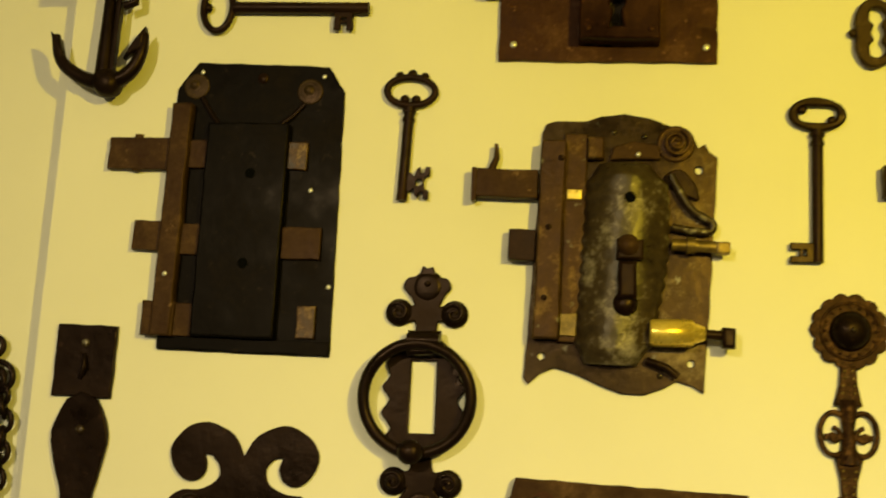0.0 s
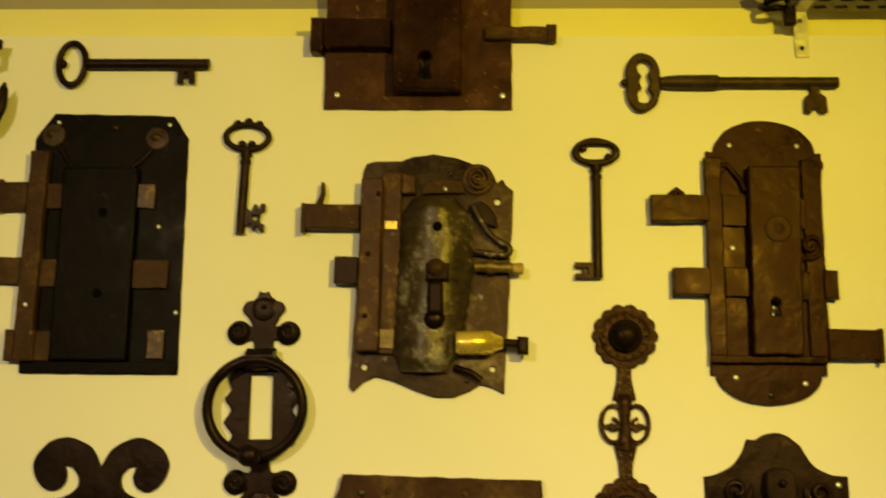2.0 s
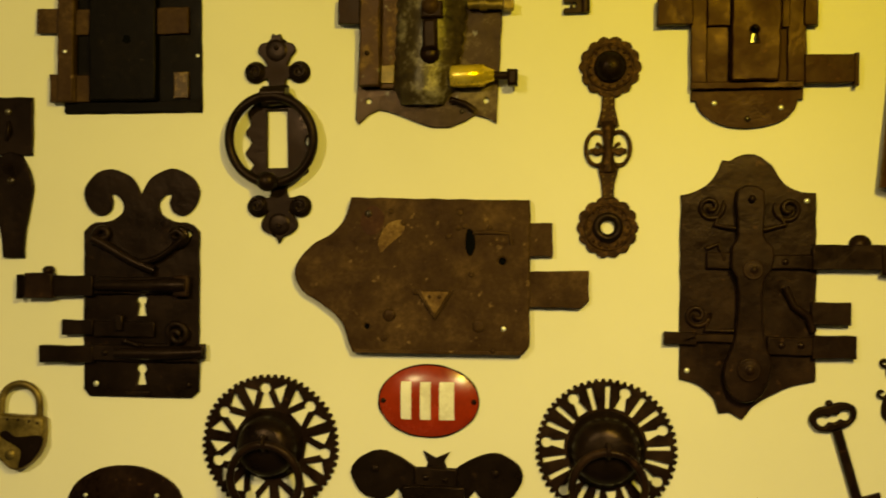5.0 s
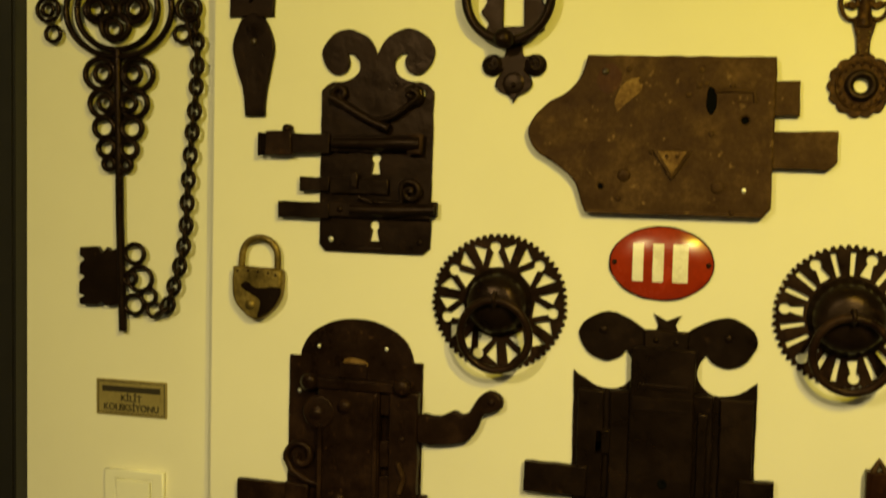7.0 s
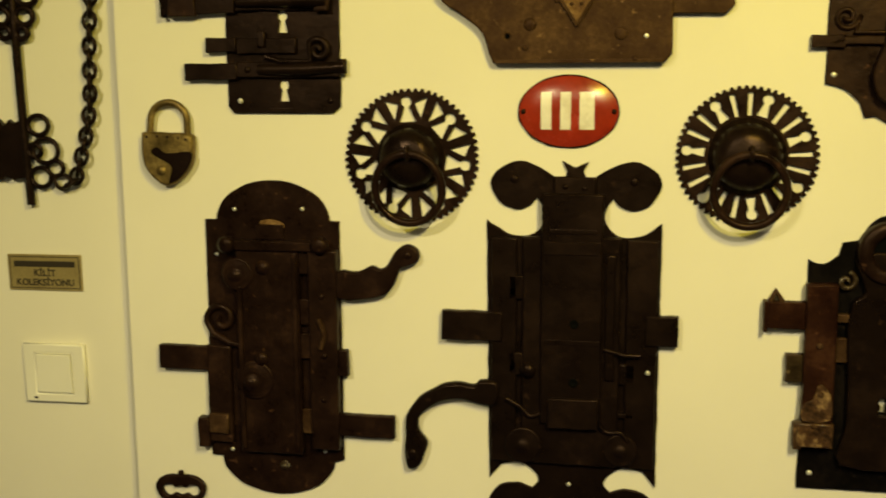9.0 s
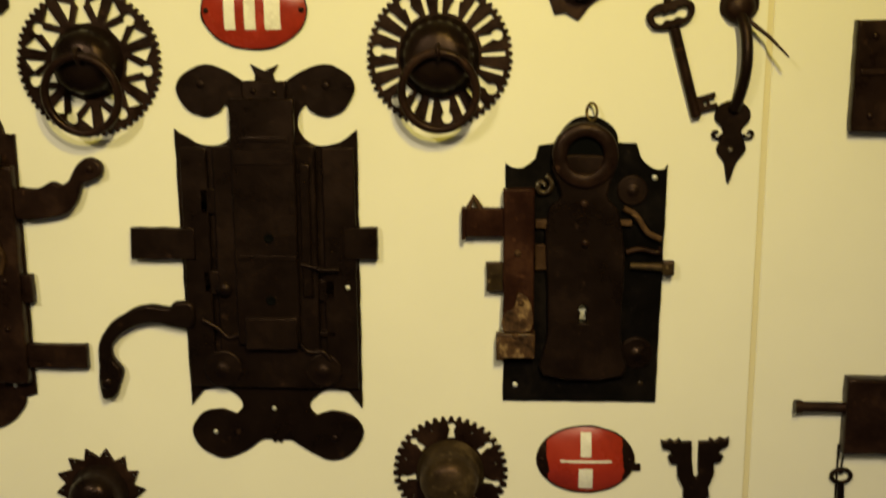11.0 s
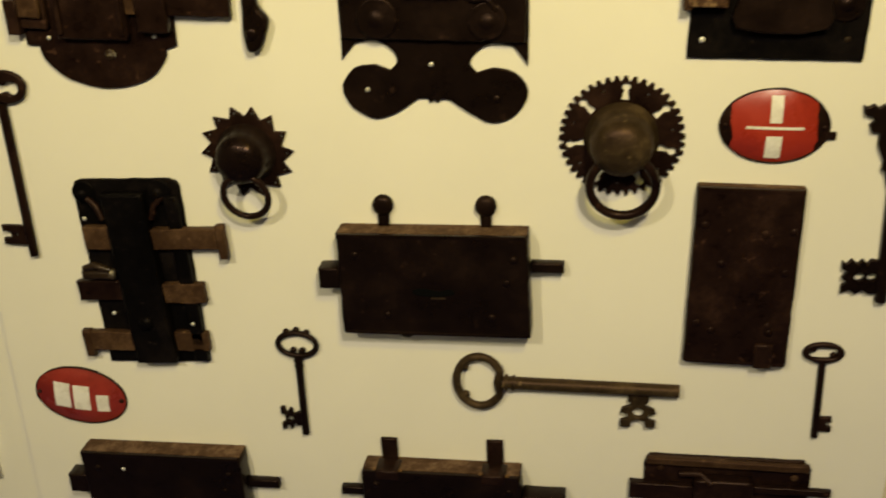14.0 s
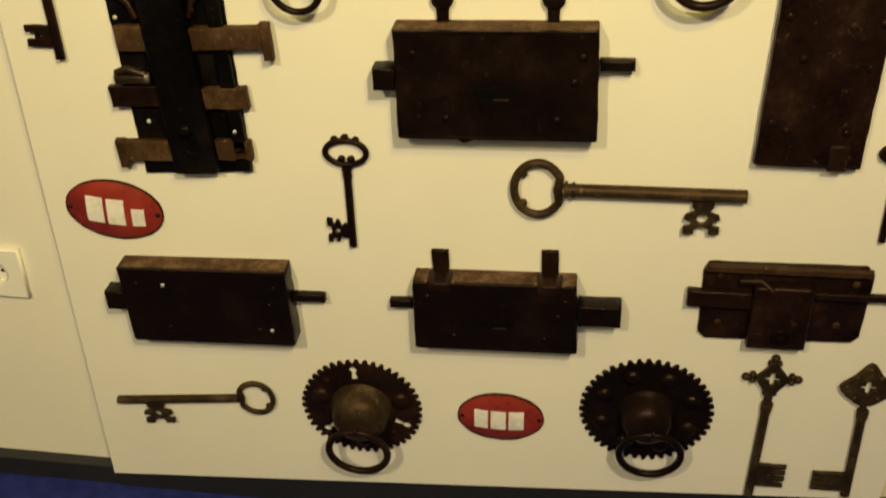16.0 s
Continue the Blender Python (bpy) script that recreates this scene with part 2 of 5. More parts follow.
def lathe(prof, u=0, w=0, seg=28, smooth=True):
    """A turned form: profile of (radius, depth) about an axis that points out of the wall."""
    bm = bmesh.new()
    rows = []
    for r, d in prof:
        if r < 1e-6:
            rows.append([bm.verts.new(uwd(u, w, d))])
        else:
            rows.append([bm.verts.new(uwd(u + r * math.cos(2 * pi * i / seg), w + r * math.sin(2 * pi * i / seg), d)) for i in range(seg)])
    for a, b in zip(rows, rows[1:]):
        for i in range(seg):
            j = (i + 1) % seg
            q = [a[i % len(a)], a[j % len(a)], b[j % len(b)], b[i % len(b)]]
            q = [v for k, v in enumerate(q) if v not in q[:k]]
            if len(q) > 2:
                bm.faces.new(q)
    return from_bm(bm, smooth)


def torus(u, w, d, R, r, Rw=0, pitch=0.0, seg=40):
    """A ring in the wall's plane, R wide and Rw high, pitched forward by that many mm at its top."""
    Rw = Rw or R
    pts = [(u + R * math.cos(2 * pi * i / seg), w + Rw * math.sin(2 * pi * i / seg), d + pitch * math.sin(2 * pi * i / seg)) for i in range(seg)]
    return tube(pts, r, True)


def join(*meshes):
    bm = bmesh.new()
    for me in meshes:
        bm.from_mesh(me)
        bpy.data.meshes.remove(me)
    me = bpy.data.meshes.new("m")
    bm.to_mesh(me)
    bm.free()
    return me


def arc(cu, cw, ru, a0, a1, n=10, rw=0):
    rw = rw or ru
    return [(cu + ru * math.cos(radians(a0 + (a1 - a0) * i / n)), cw + rw * math.sin(radians(a0 + (a1 - a0) * i / n))) for i in range(n + 1)]


def circle(cu, cw, r, n=16, rw=0):
    return arc(cu, cw, r, 0, 360, n, rw)[:-1]


def soft(pts, n=4, closed=True):
    """A smooth line through the points."""
    out, m = [], len(pts)
    for i in range(m if closed else m - 1):
        p = [Vector(pts[(i + k) % m] if closed else pts[min(max(i + k, 0), m - 1)]) for k in (-1, 0, 1, 2)]
        for j in range(n):
            t = j / n
            q = 0.5 * (2 * p[1] + (p[2] - p[0]) * t + (2 * p[0] - 5 * p[1] + 4 * p[2] - p[3]) * t * t + (3 * p[1] - p[0] - 3 * p[2] + p[3]) * t ** 3)
            out.append(tuple(q))
    return out if closed else out + [tuple(pts[-1])]


def both(half, cu=0.0):
    """The whole outline from its right half, listed from the top middle to the bottom middle."""
    left = [(2 * cu - u, w) for u, w in reversed(half) if abs(u - cu) > 1e-6]
    return list(half) + left


def spiral(u, w, d, r0, turns, rise=3.0, start=0.0, wire=2.6, hand=1, tail=()):
    n = int(turns * 22)
    pts = []
    for i in range(n + 1):
        k = i / n
        a = radians(start) + hand * 2 * pi * turns * k
        r = r0 * (0.12 + 0.88 * k)
        pts.append((u + r * math.cos(a), w + r * math.sin(a), d + rise * (1 - k)))
    return tube(pts + list(tail), wire)


def keyhole(u, w, h, deg=0):
    """A keyhole outline h high: a round top and a slot that widens downwards."""
    r = h * 0.24
    pts = arc(0, h * 0.26, r, -60, 240, 10) + [(-r * 0.95, -h * 0.5), (r * 0.95, -h * 0.5)]
    c, s = math.cos(radians(deg)), math.sin(radians(deg))
    return [(u + a * c - b * s, w + a * s + b * c) for a, b in pts]


def part(name, me, mat, parent, label=""):
    ob = new(name, me)
    me.name = name
    me.materials.clear()
    me.materials.append(mat)
    ob.parent = parent
    if label:
        tagged(ob, label)
    return ob


def thing(name, x, z, label, category, group="", tilt=0.0, y=0.0):
    """An empty at the thing's middle on the wall; tilt turns it anticlockwise."""
    ob = new(name)
    ob.empty_display_size = 0.02
    ob.location, ob.rotation_euler = (x, y, z), (0, radians(-tilt), 0)
    return tagged(ob, label, category, group)


def pieces(name, meshes, mat, parent):
    for me in meshes:
        part(name, me, mat, parent)


def screws(parent, d, places, r=2.6, mat=None):
    for u, w in places:
        part("screw", lathe([(r, d - 1), (r, d + 0.6), (r * 0.6, d + 1.3), (0, d + 1.5)], u, w, 12), mat or ZINC, parent, "small bright screw head")


def rivets(parent, d, places, r=3.5, mat=None, h=2.0):
    for u, w in places:
        part("rivet", lathe([(r, d - 1), (r, d + h * 0.3), (r * 0.7, d + h * 0.8), (0, d + h)], u, w, 12), mat or DARK, parent)


def rosette(parent, u, w, d, r, mat, h=6):
    part("boss", lathe([(r, d - 1), (r, d + 1), (r * 0.86, d + 2), (r * 0.8, d + 1.2), (r * 0.6, d + h * 0.6), (r * 0.5, d + h * 0.4), (r * 0.3, d + h), (0, d + h)], u, w, 20), mat, parent)


# ---- setting ----


def slab(name, lo, hi, mat, label, bev=0.0):
    bm = bmesh.new()
    bmesh.ops.create_cube(bm, size=1)
    for v in bm.verts:
        v.co = [hi[k] if v.co[k] > 0 else lo[k] for k in range(3)]
    if bev:
        bmesh.ops.bevel(bm, geom=bm.edges[:], offset=bev, segments=2, affect="EDGES")
    me = from_bm(bm)
    me.materials.append(mat)
    return tagged(new(name, me), label, name.split("_")[0], "", "structure")


def sloped(ob, above, below):
    """Lets the seam between panel and skirting rise a little towards the joint, as it was hung."""
    for v in ob.data.vertices:
        if above < v.co.z + 0.004 < below and v.co.x > -0.5 and abs(v.co.z - 0.1555) < 0.004:
            v.co.z += 0.078 * max(0.0, v.co.x + 0.457)
    return ob


FLOOR, TOP, BAND = 0.125, 2.78, 2.450
slab("floor", (-2.6, -3.3, FLOOR - 0.1), (3.0, 0.3, FLOOR), CARPET, "dark blue carpeted floor below the wall")
slab("ceiling", (-2.6, -3.3, TOP), (3.0, 0.3, TOP + 0.1), CEIL, "plain cream ceiling above the display wall")
slab("wall_north", (-0.773, 0.028, FLOOR), (3.0, 0.3, BAND), WALL, "cream painted wall behind the lock display")
# Strip of wall given yellow colour in place of the amber light on it.
slab("wall_north_strip", (-0.42, 0.0245, 2.39), (3.0, 0.027, BAND), YELLOW, "wall strip above the display panels, coloured yellow for amber light")
# The dimness above the panels is put into this darker wall colour.
slab("wall_north_upper", (-0.773, 0.026, BAND), (3.0, 0.3, TOP), OCHRE, "upper wall band above the display panels, darkened to ochre for shade")
slab("wall_south", (-2.6, -3.3, FLOOR), (3.0, -3.2, TOP), WALL, "cream painted wall facing the display")
slab("wall_west", (-2.6, -3.2, FLOOR), (-2.5, 0.3, TOP), WALL, "cream painted side wall")
slab("wall_east", (2.9, -3.2, FLOOR), (3.0, 0.028, TOP), WALL, "cream painted side wall")
sloped(slab("wall_panel", (-0.457, 0.0, 0.156), (0.726, 0.0278, 2.405), PANEL, "cream display panel holding old locks and keys", 0.0012), 0.157, 0.5)
slab("wall_panel_right", (0.734, 0.004, 0.250), (1.95, 0.0278, 2.405), PANEL, "second cream display panel beside a narrow joint", 0.0012)
# The groove's yellowish shade is put into the strip's colour.
slab("trim_joint", (0.7262, 0.0055, 0.250), (0.7338, 0.0276, 2.403), JOINT, "narrow joint strip between two display panels, yellow for its shade")
slab("door_jamb", (-1.0, 0.0, FLOOR), (-0.774, 0.3, TOP), JAMB, "dark brown wooden door jamb at the wall's end", 0.004)
# Solid slab out of view; its near-black colour stands for a dim recess.
slab("wall_west_strip", (-2.5, 0.05, FLOOR), (-1.002, 0.3, TOP), JAMB, "unseen dark slab past the door jamb, coloured for a dim recess")
sloped(slab("baseboard", (-0.457, 0.004, FLOOR), (0.726, 0.0278, 0.1545), SKIRT, "black skirting board below the display panel", 0.001), 0.140, 0.17)
slab("baseboard_right", (0.7275, 0.006, FLOOR), (2.9, 0.0278, 0.2485), SKIRT, "black skirting board along the wall", 0.001)
slab("baseboard_left", (-0.772, 0.006, FLOOR), (-0.4575, 0.0279, 0.163), SKIRT, "black skirting board beside the display panel", 0.001)

# ---- keys ----


def key(name, x, z, label, tilt, bow, length, r, bit, mat, style="ring", collar=True, d=0.0, group="keys on the wall", y=0.0):
    """A key that hangs from its bow with the shaft downwards before it is tilted.
    bow: half width and half height; bit: side, start, end and width, and number of teeth."""
    k = thing(name, x, z, label, "key", group, tilt, y)
    bw, bh = bow
    m = d + r
    t = max(2.6, bw * 0.13)
    if style == "ring":
        part("bow", join(torus(0, 0, m, bw - t, t, bh - t), lathe([(t * 1.1, m - 3), (t * 1.3, m), (0, m + 3)], 0, bh - t * 2.3, 12)), mat, k)
    elif style == "heart":
        pts = [(0, -bh * 0.72)] + [(bw * 0.88 * math.cos(a), bh * 0.9 * math.sin(a)) for a in (radians(q) for q in range(-65, 246, 14))]
        part("bow", join(tube([(u, w, m) for u, w in soft(pts, 2)], t, True), lathe([(t * 0.9, m - 3), (t, m), (0, m + 3)], bw * 0.5, bh * 0.55, 10), lathe([(t * 0.9, m - 3), (t, m), (0, m + 3)], -bw * 0.5, bh * 0.55, 10)), mat, k)
    elif style == "oval":
        hole = soft([(-bw * 0.66, 0), (-bw * 0.5, bh * 0.42), (bw * 0.5, bh * 0.42), (bw * 0.66, 0), (bw * 0.46, -bh * 0.42), (-bw * 0.46, -bh * 0.42)], 4)
        knobs = [lathe([(4.2, m - 3), (4.2, m + 1), (2, m + 2), (0, m + 2)], s * bw * 0.5, -bh * 0.3 * s, 12) for s in (-1, 1)]
        part("bow", join(flat([circle(0, 0, bw, 32, bh), hole], m - 3, m + 3.5, 2.4), *knobs), mat, k)
    elif style == "ornate":
        ring = torus(0, 0, m, bw - t, t, bh - t)
        nubs = [lathe([(t * 1.15, m - 3), (t * 1.3, m), (0, m + 3)], u, w, 12) for u, w in ((0, bh), (-bw * 0.45, bh * 0.85), (bw * 0.45, bh * 0.85), (-bw * 0.2, -bh * 0.45), (bw * 0.2, -bh * 0.45))]
        part("bow", join(ring, *nubs), mat, k)
    elif style == "eight":
        outer = soft([(0, bh), (bw * 0.6, bh * 0.95), (bw, bh * 0.35), (bw * 0.86, -bh * 0.5), (bw * 0.35, -bh * 0.85), (0, -bh * 0.8), (-bw * 0.35, -bh * 0.85), (-bw * 0.86, -bh * 0.5), (-bw, bh * 0.35), (-bw * 0.6, bh * 0.95)], 4)
        hole = soft([(0, bh * 0.28), (bw * 0.22, bh * 0.16), (bw * 0.36, bh * 0.36), (bw * 0.66, bh * 0.3), (bw * 0.7, -bh * 0.12), (bw * 0.48, -bh * 0.4), (bw * 0.25, -bh * 0.2), (0, -bh * 0.32), (-bw * 0.25, -bh * 0.2), (-bw * 0.48, -bh * 0.4), (-bw * 0.7, -bh * 0.12), (-bw * 0.66, bh * 0.3), (-bw * 0.36, bh * 0.36), (-bw * 0.22, bh * 0.16)], 4)
        knob = lathe([(4, m - 3), (4.5, m), (0, m + 3)], 0, bh * 1.08, 12)
        part("bow", join(flat([outer, hole], m - 3.5, m + 3.5, 2.2), knob), mat, k)
    elif style == "cross":
        loops = []
        for a in range(4):
            c, s = math.cos(a * pi / 2), math.sin(a * pi / 2)
            for du, dw, q in ((bw * 0.82, 0, 5.5), (bw * 0.62, 5.5, 4), (bw * 0.62, -5.5, 4)):
                loops.append(lathe([(q, m - 4), (q * 1.1, m), (q * 0.5, m + 4), (0, m + 4)], du * c - dw * s, du * s + dw * c, 12))
        body = flat([[(0, bh * 0.72), (-bw * 0.55, 0), (0, -bh * 0.8), (bw * 0.55, 0)], keyed_cross(bw * 0.26)], m - 3, m + 3, 1.2)
        part("bow", join(body, *loops), mat, k)
    elif style == "leaf":
        body = flat([soft([(0, bh), (bw * 0.5, bh * 0.45), (bw, 0), (bw * 0.55, -bh * 0.55), (0, -bh * 0.8), (-bw * 0.55, -bh * 0.55), (-bw, 0), (-bw * 0.5, bh * 0.45)], 3), keyed_cross(bw * 0.3)], m - 3, m + 3, 1.2)
        beads = [lathe([(4, m), (4.4, m + 3), (0, m + 6)], u, w, 10) for u, w in ((0, bh * 0.75), (bw * 0.75, 0), (-bw * 0.75, 0), (bw * 0.4, -bh * 0.45), (-bw * 0.4, -bh * 0.45), (bw * 0.4, bh * 0.4), (-bw * 0.4, bh * 0.4))]
        part("bow", join(body, *beads), mat, k)
    top = -bh + t * 0.5
    part("shaft", tube([(0, top, m), (0, -length, m)], r), mat, k)
    if collar:
        q = top - 3
        rings = [tube([(0, q - i, m), (0, q - i - 3.5, m)], r * f) for i, f in ((0, 1.3), (9, 1.22))]
        pieces("collar", rings, mat, k)
    side, a, b, wd, teeth = bit
    n = max(1, teeth)
    step = (b - a) / (2 * n - 1) if n > 1 else (b - a)
    edge = [(0, -a)]
    for i in range(n):
        w0 = -a - 2 * i * step
        edge += [(side * wd, w0), (side * wd, w0 - step)]
        if i < n - 1:
            edge += [(side * wd * 0.68, w0 - step), (side * wd * 0.68, w0 - 2 * step)]
    edge.append((0, -b))
    if teeth == 0:
        L = b - a
        shape = [(0, 0.2), (0.3, 0.2), (0.42, 0.32), (0.5, 0.05), (0.62, 0), (0.66, 0.2), (0.78, 0.2), (0.82, 0.0), (1, 0.0), (1, 0.28), (0.84, 0.32), (0.8, 0.5), (0.84, 0.68), (1, 0.72), (1, 1), (0.82, 1), (0.78, 0.8), (0.66, 0.8), (0.62, 1), (0.5, 0.95), (0.42, 0.68), (0.3, 0.8), (0, 0.8)]
        edge = [(side * wd * q, -a - L * f) for q, f in shape]
    if teeth == -1:
        L = b - a
        edge = [(side * wd * q, -a - L * f) for q, f in ((0, 0.25), (0.35, 0.3), (0.48, 0.02), (0.95, 0), (1, 0.28), (0.86, 0.34), (0.86, 0.62), (1, 0.68), (0.97, 1), (0.5, 0.98), (0.35, 0.7), (0, 0.75))]
    mid = -(a + b) / 2
    cut = [(side * wd * 0.42, mid + 3), (side * wd * 0.56, mid + 3), (side * wd * 0.56, mid - 3), (side * wd * 0.42, mid - 3)]
    part("bit", flat([edge, cut] if wd > 20 and teeth > 0 else [edge, circle(side * wd * 0.6, mid, wd * 0.13, 10)] if teeth == 0 else [edge], m - 3, m + 3, 0.8), mat, k)
    return k


def keyed_cross(s):
    q = s * 0.3
    return [(q, s), (q, q), (s, q), (s, -q), (q, -q), (q, -s), (-q, -s), (-q, -q), (-s, -q), (-s, q), (-q, q), (-q, s)]


key("iron_key", -0.2915, 2.3665, "dark iron key with an oval ring bow, hung level", 90, (30, 20), 165, 6.6, (-1, 128, 149, 25, 2), DARK, "ring", False)
k = key("long_bronze_key", 0.388, 2.344, "long bronze key with a figure-eight bow, hung level", 90, (36, 21), 224, 6.8, (-1, 184, 210, 38, -1), BRONZE, "eight", False)
part("sleeve", tube([(0, -22, 7.5), (0, -40, 7.5), (0, -84, 7.5), (0, -86, 7.5)], 9.2, False, 3, (0.8, 0.95, 1, 0.85)), BRONZE, k)
key("small_ornate_key", -0.0765, 2.2765, "small dark iron key with a scrolled bow", -1.5, (29, 19), 116, 5.6, (1, 80, 113, 27, 0), DARK, "ornate", True)
key("barrel_key", 0.3305, 2.259, "dark iron barrel key with a flat oval bow", 0, (28, 17.5), 148, 5.6, (-1, 129, 149, 26, 2), DARK, "oval", True)
key("small_scrolled_key", -0.036, 0.780, "small black iron key with a scrolled bow", 1, (30, 21), 140, 5.2, (-1, 99, 134, 32, 0), BLACK, "ornate", True)
key("large_barrel_key", 0.206, 0.746, "large greenish bronze key with a heart-shaped bow, hung level", 91.5, (42, 33), 253, 8.5, (-1, 181, 225, 56, 0), BRONZE, "heart", True)
key("small_oval_key", 0.624, 0.820, "small dark key with an oval bow", 2.5, (24, 15), 122, 4.4, (1, 92, 113, 18, 2), DARK, "oval", False)
key("slim_long_key", -0.389, 1.117, "long slim iron key with a figure-eight bow", 1.0, (37, 22), 227, 6.0, (-1, 184, 212, 37, 2), DARK, "eight", False)
key("bronze_side_key", -0.197, 0.354, "dark bronze key with a round bow, hung level", -83, (32, 29), 220, 6.5, (1, 140, 186, 46, 0), BRONZE, "heart", False)
key("cross_bow_key", 0.536, 0.468, "dark bronze key with a cross-shaped bow", 0.5, (42, 44), 222, 6.5, (1, 160, 203, 45, 4), BRONZE, "cross", True)
key("leaf_bow_key", 0.662, 0.466, "dark bronze key with a pierced pointed bow", 3.0, (37, 42), 206, 6.5, (-1, 162, 196, 50, 4), BRONZE, "leaf", True)


def flat_key():
    """A large cast key with two horned heads."""
    k = thing("horned_key", 0.672, 0.999, "large black flat key with a horned, slotted head", "key", "keys on the wall", 3.0)
    half = [(3, 88), (4.5, 131), (16, 131), (18, 135), (24, 131), (30, 135), (36, 132), (41, 134), (39, 124), (31, 121), (28, 116), (33, 112), (30, 104), (22, 103), (22, 88), (18, 78), (15, 72), (16, 60), (11, 55), (8, 40)]
    outline = [(0, 84)] + half + [(-u, w) for u, w in reversed(half)]
    part("head", flat([outline], 0, 8, 1.2), BLACK, k)
    part("shaft", tube([(0, 45, 6), (0, -104, 6)], 7), BLACK, k)
    teeth = [(u * 1.1, w + 4) for u, w in [(0, -56), (-14, -54), (-17, -60), (-22, -54), (-27, -60), (-33, -54), (-38, -60), (-42, -56), (-42, -66), (-36, -70), (-42, -78), (-36, -84), (-42, -88), (-42, -97), (-34, -93), (-28, -98), (-20, -93), (-14, -98), (0, -96)]]
    part("bit", flat([teeth, circle(-27, -72, 5.5, 10), circle(-13, -72, 5, 10)], 2, 9), BLACK, k)


flat_key()

# ---- rim locks ----


def bolt(parent, u0, u1, w0, w1, d0=3, d1=13, mat=None, lip=0, name="bolt"):
    """A sliding bolt; lip: the side (-1, 1) of its hooked end."""
    me = box(u0, u1, w0, w1, d0, d1, 1.2)
    if lip:
        e = u0 if lip < 0 else u1
        me = join(me, box(e - 4 if lip > 0 else e - 1, e + 1 if lip > 0 else e + 4, w0 - 4, w1 + 1, d0, d1 + 2, 1))
    return part(name, me, mat or BROWN, parent)


def knob_on(parent, u, w, d, r=5, mat=None):
    part("stud", lathe([(r, d - 4), (r, d + 2), (r * 1.1, d + 4), (r * 0.6, d + 7), (0, d + 7.5)], u, w, 14), mat or DARK, parent)


def lock_tall_brown():
    k = thing("rim_lock", 0.1235, 2.3775, "rusty brown rim lock with a raised keyhole case", "lock", "old locks")
    part("back_plate", flat([[(-111, -66), (110, -66), (109, 118), (-112, 118)]], 0, 6), RUST, k)
    kh = keyhole(8, -20, 34)
    case = part("case", flat([[(-29, -50), (51, -50), (50, 110), (-30, 110)], kh], 5, 30, 2), UMBER, k)
    part("side_box", box(-112, -33, 4, 40, 5, 24, 1.5), UMBER, k)
    part("bolt", box(-128, -112.5, 1, 42, 2, 22, 1.5), UMBER, k)
    part("latch", join(box(78, 160, 17, 33, 5, 16, 2), box(150, 162, 15, 35, 4, 18, 2)), BROWN, k)
    screws(k, 6, [(-96, -49), (99, -50)], 3.6)
    rivets(case, 30, [(-20, -40), (42, -40), (42, 35)], 3, RUST)
    part("keyhole_backing", box(0, 17, -38, 2, 5.5, 6.5, 0.2), STEEL, k)


def lock_black_large():
    k = thing("black_rim_lock", -0.241, 2.149, "large black rim lock with chamfered top corners and exposed bolts", "lock", "old locks", 0)
    k.scale.y = 0.62
    part("back_plate", flat([[(-67, 157), (76, 154), (94, 127), (97, -151), (-83, -151), (-86, -130), (-88, 127)]], 0, 5), JET, k)
    part("foot_strip", box(-84, 96, -150, -136, 4, 9, 1), JET, k)
    rail = part("edge_rail", box(-89, -68, -137, 108, 4, 26, 2, 2), BROWN, k, "worn brown edge rail")
    part("rail_foot", box(-100, -66, -137, -102, 3, 22, 2), BROWN, k)
    case = part("case", box(-47, 40, -136, 88, 4, 24, 2), JET, k)
    bolt(k, -155, -89, 37, 71, 3, 16, BROWN)
    part("bolt_band", tube([(-124, 35, 10), (-124, 75, 10)], 5), BROWN, k)
    bolt(k, -119, -89, -49, -18, 3, 16, BROWN)
    for u0, u1, w0, w1, m in ((-67, -48, 40, 70, BROWN), (-67, -48, -52, -20, BROWN), (-67, -48, -136, -103, BROWN), (40, 60, 41, 70, FLAKE), (40, 81, -53, -20, BROWN), (62, 81, -133, -101, FLAKE)):
        part("bolt_end", box(u0, u1, w0, w1, 4, 14, 1), m, k)
    for u, w in ((-67, 130), (57, 126)):
        rosette(k, u, w, 5, 14, BRONZE, 15)
    part("spring", tube([(-60, 118, 8), (-48, 100, 9), (-38, 88, 12)], 2.6), BLACK, k)
    part("spring", tube([(52, 112, 8), (40, 98, 9), (30, 90, 12)], 2.6), BLACK, k)
    for u, w in ((3, 34), (3, -60)):
        part("pin_hole", lathe([(5.5, 23), (5.5, 24.3), (3.5, 24.6), (3, 24.1), (0, 24.1)], u, w, 14), HOLE, case)
    screws(k, 5, [(-62, 146), (71, 143), (91, -80), (65, 20)], 2.4)
    screws(rail, 26, [(-78, -74)], 2.4)
    part("badge", lathe([(6, 4), (6, 6), (0, 7)], 5, 140, 14), DARK, k)


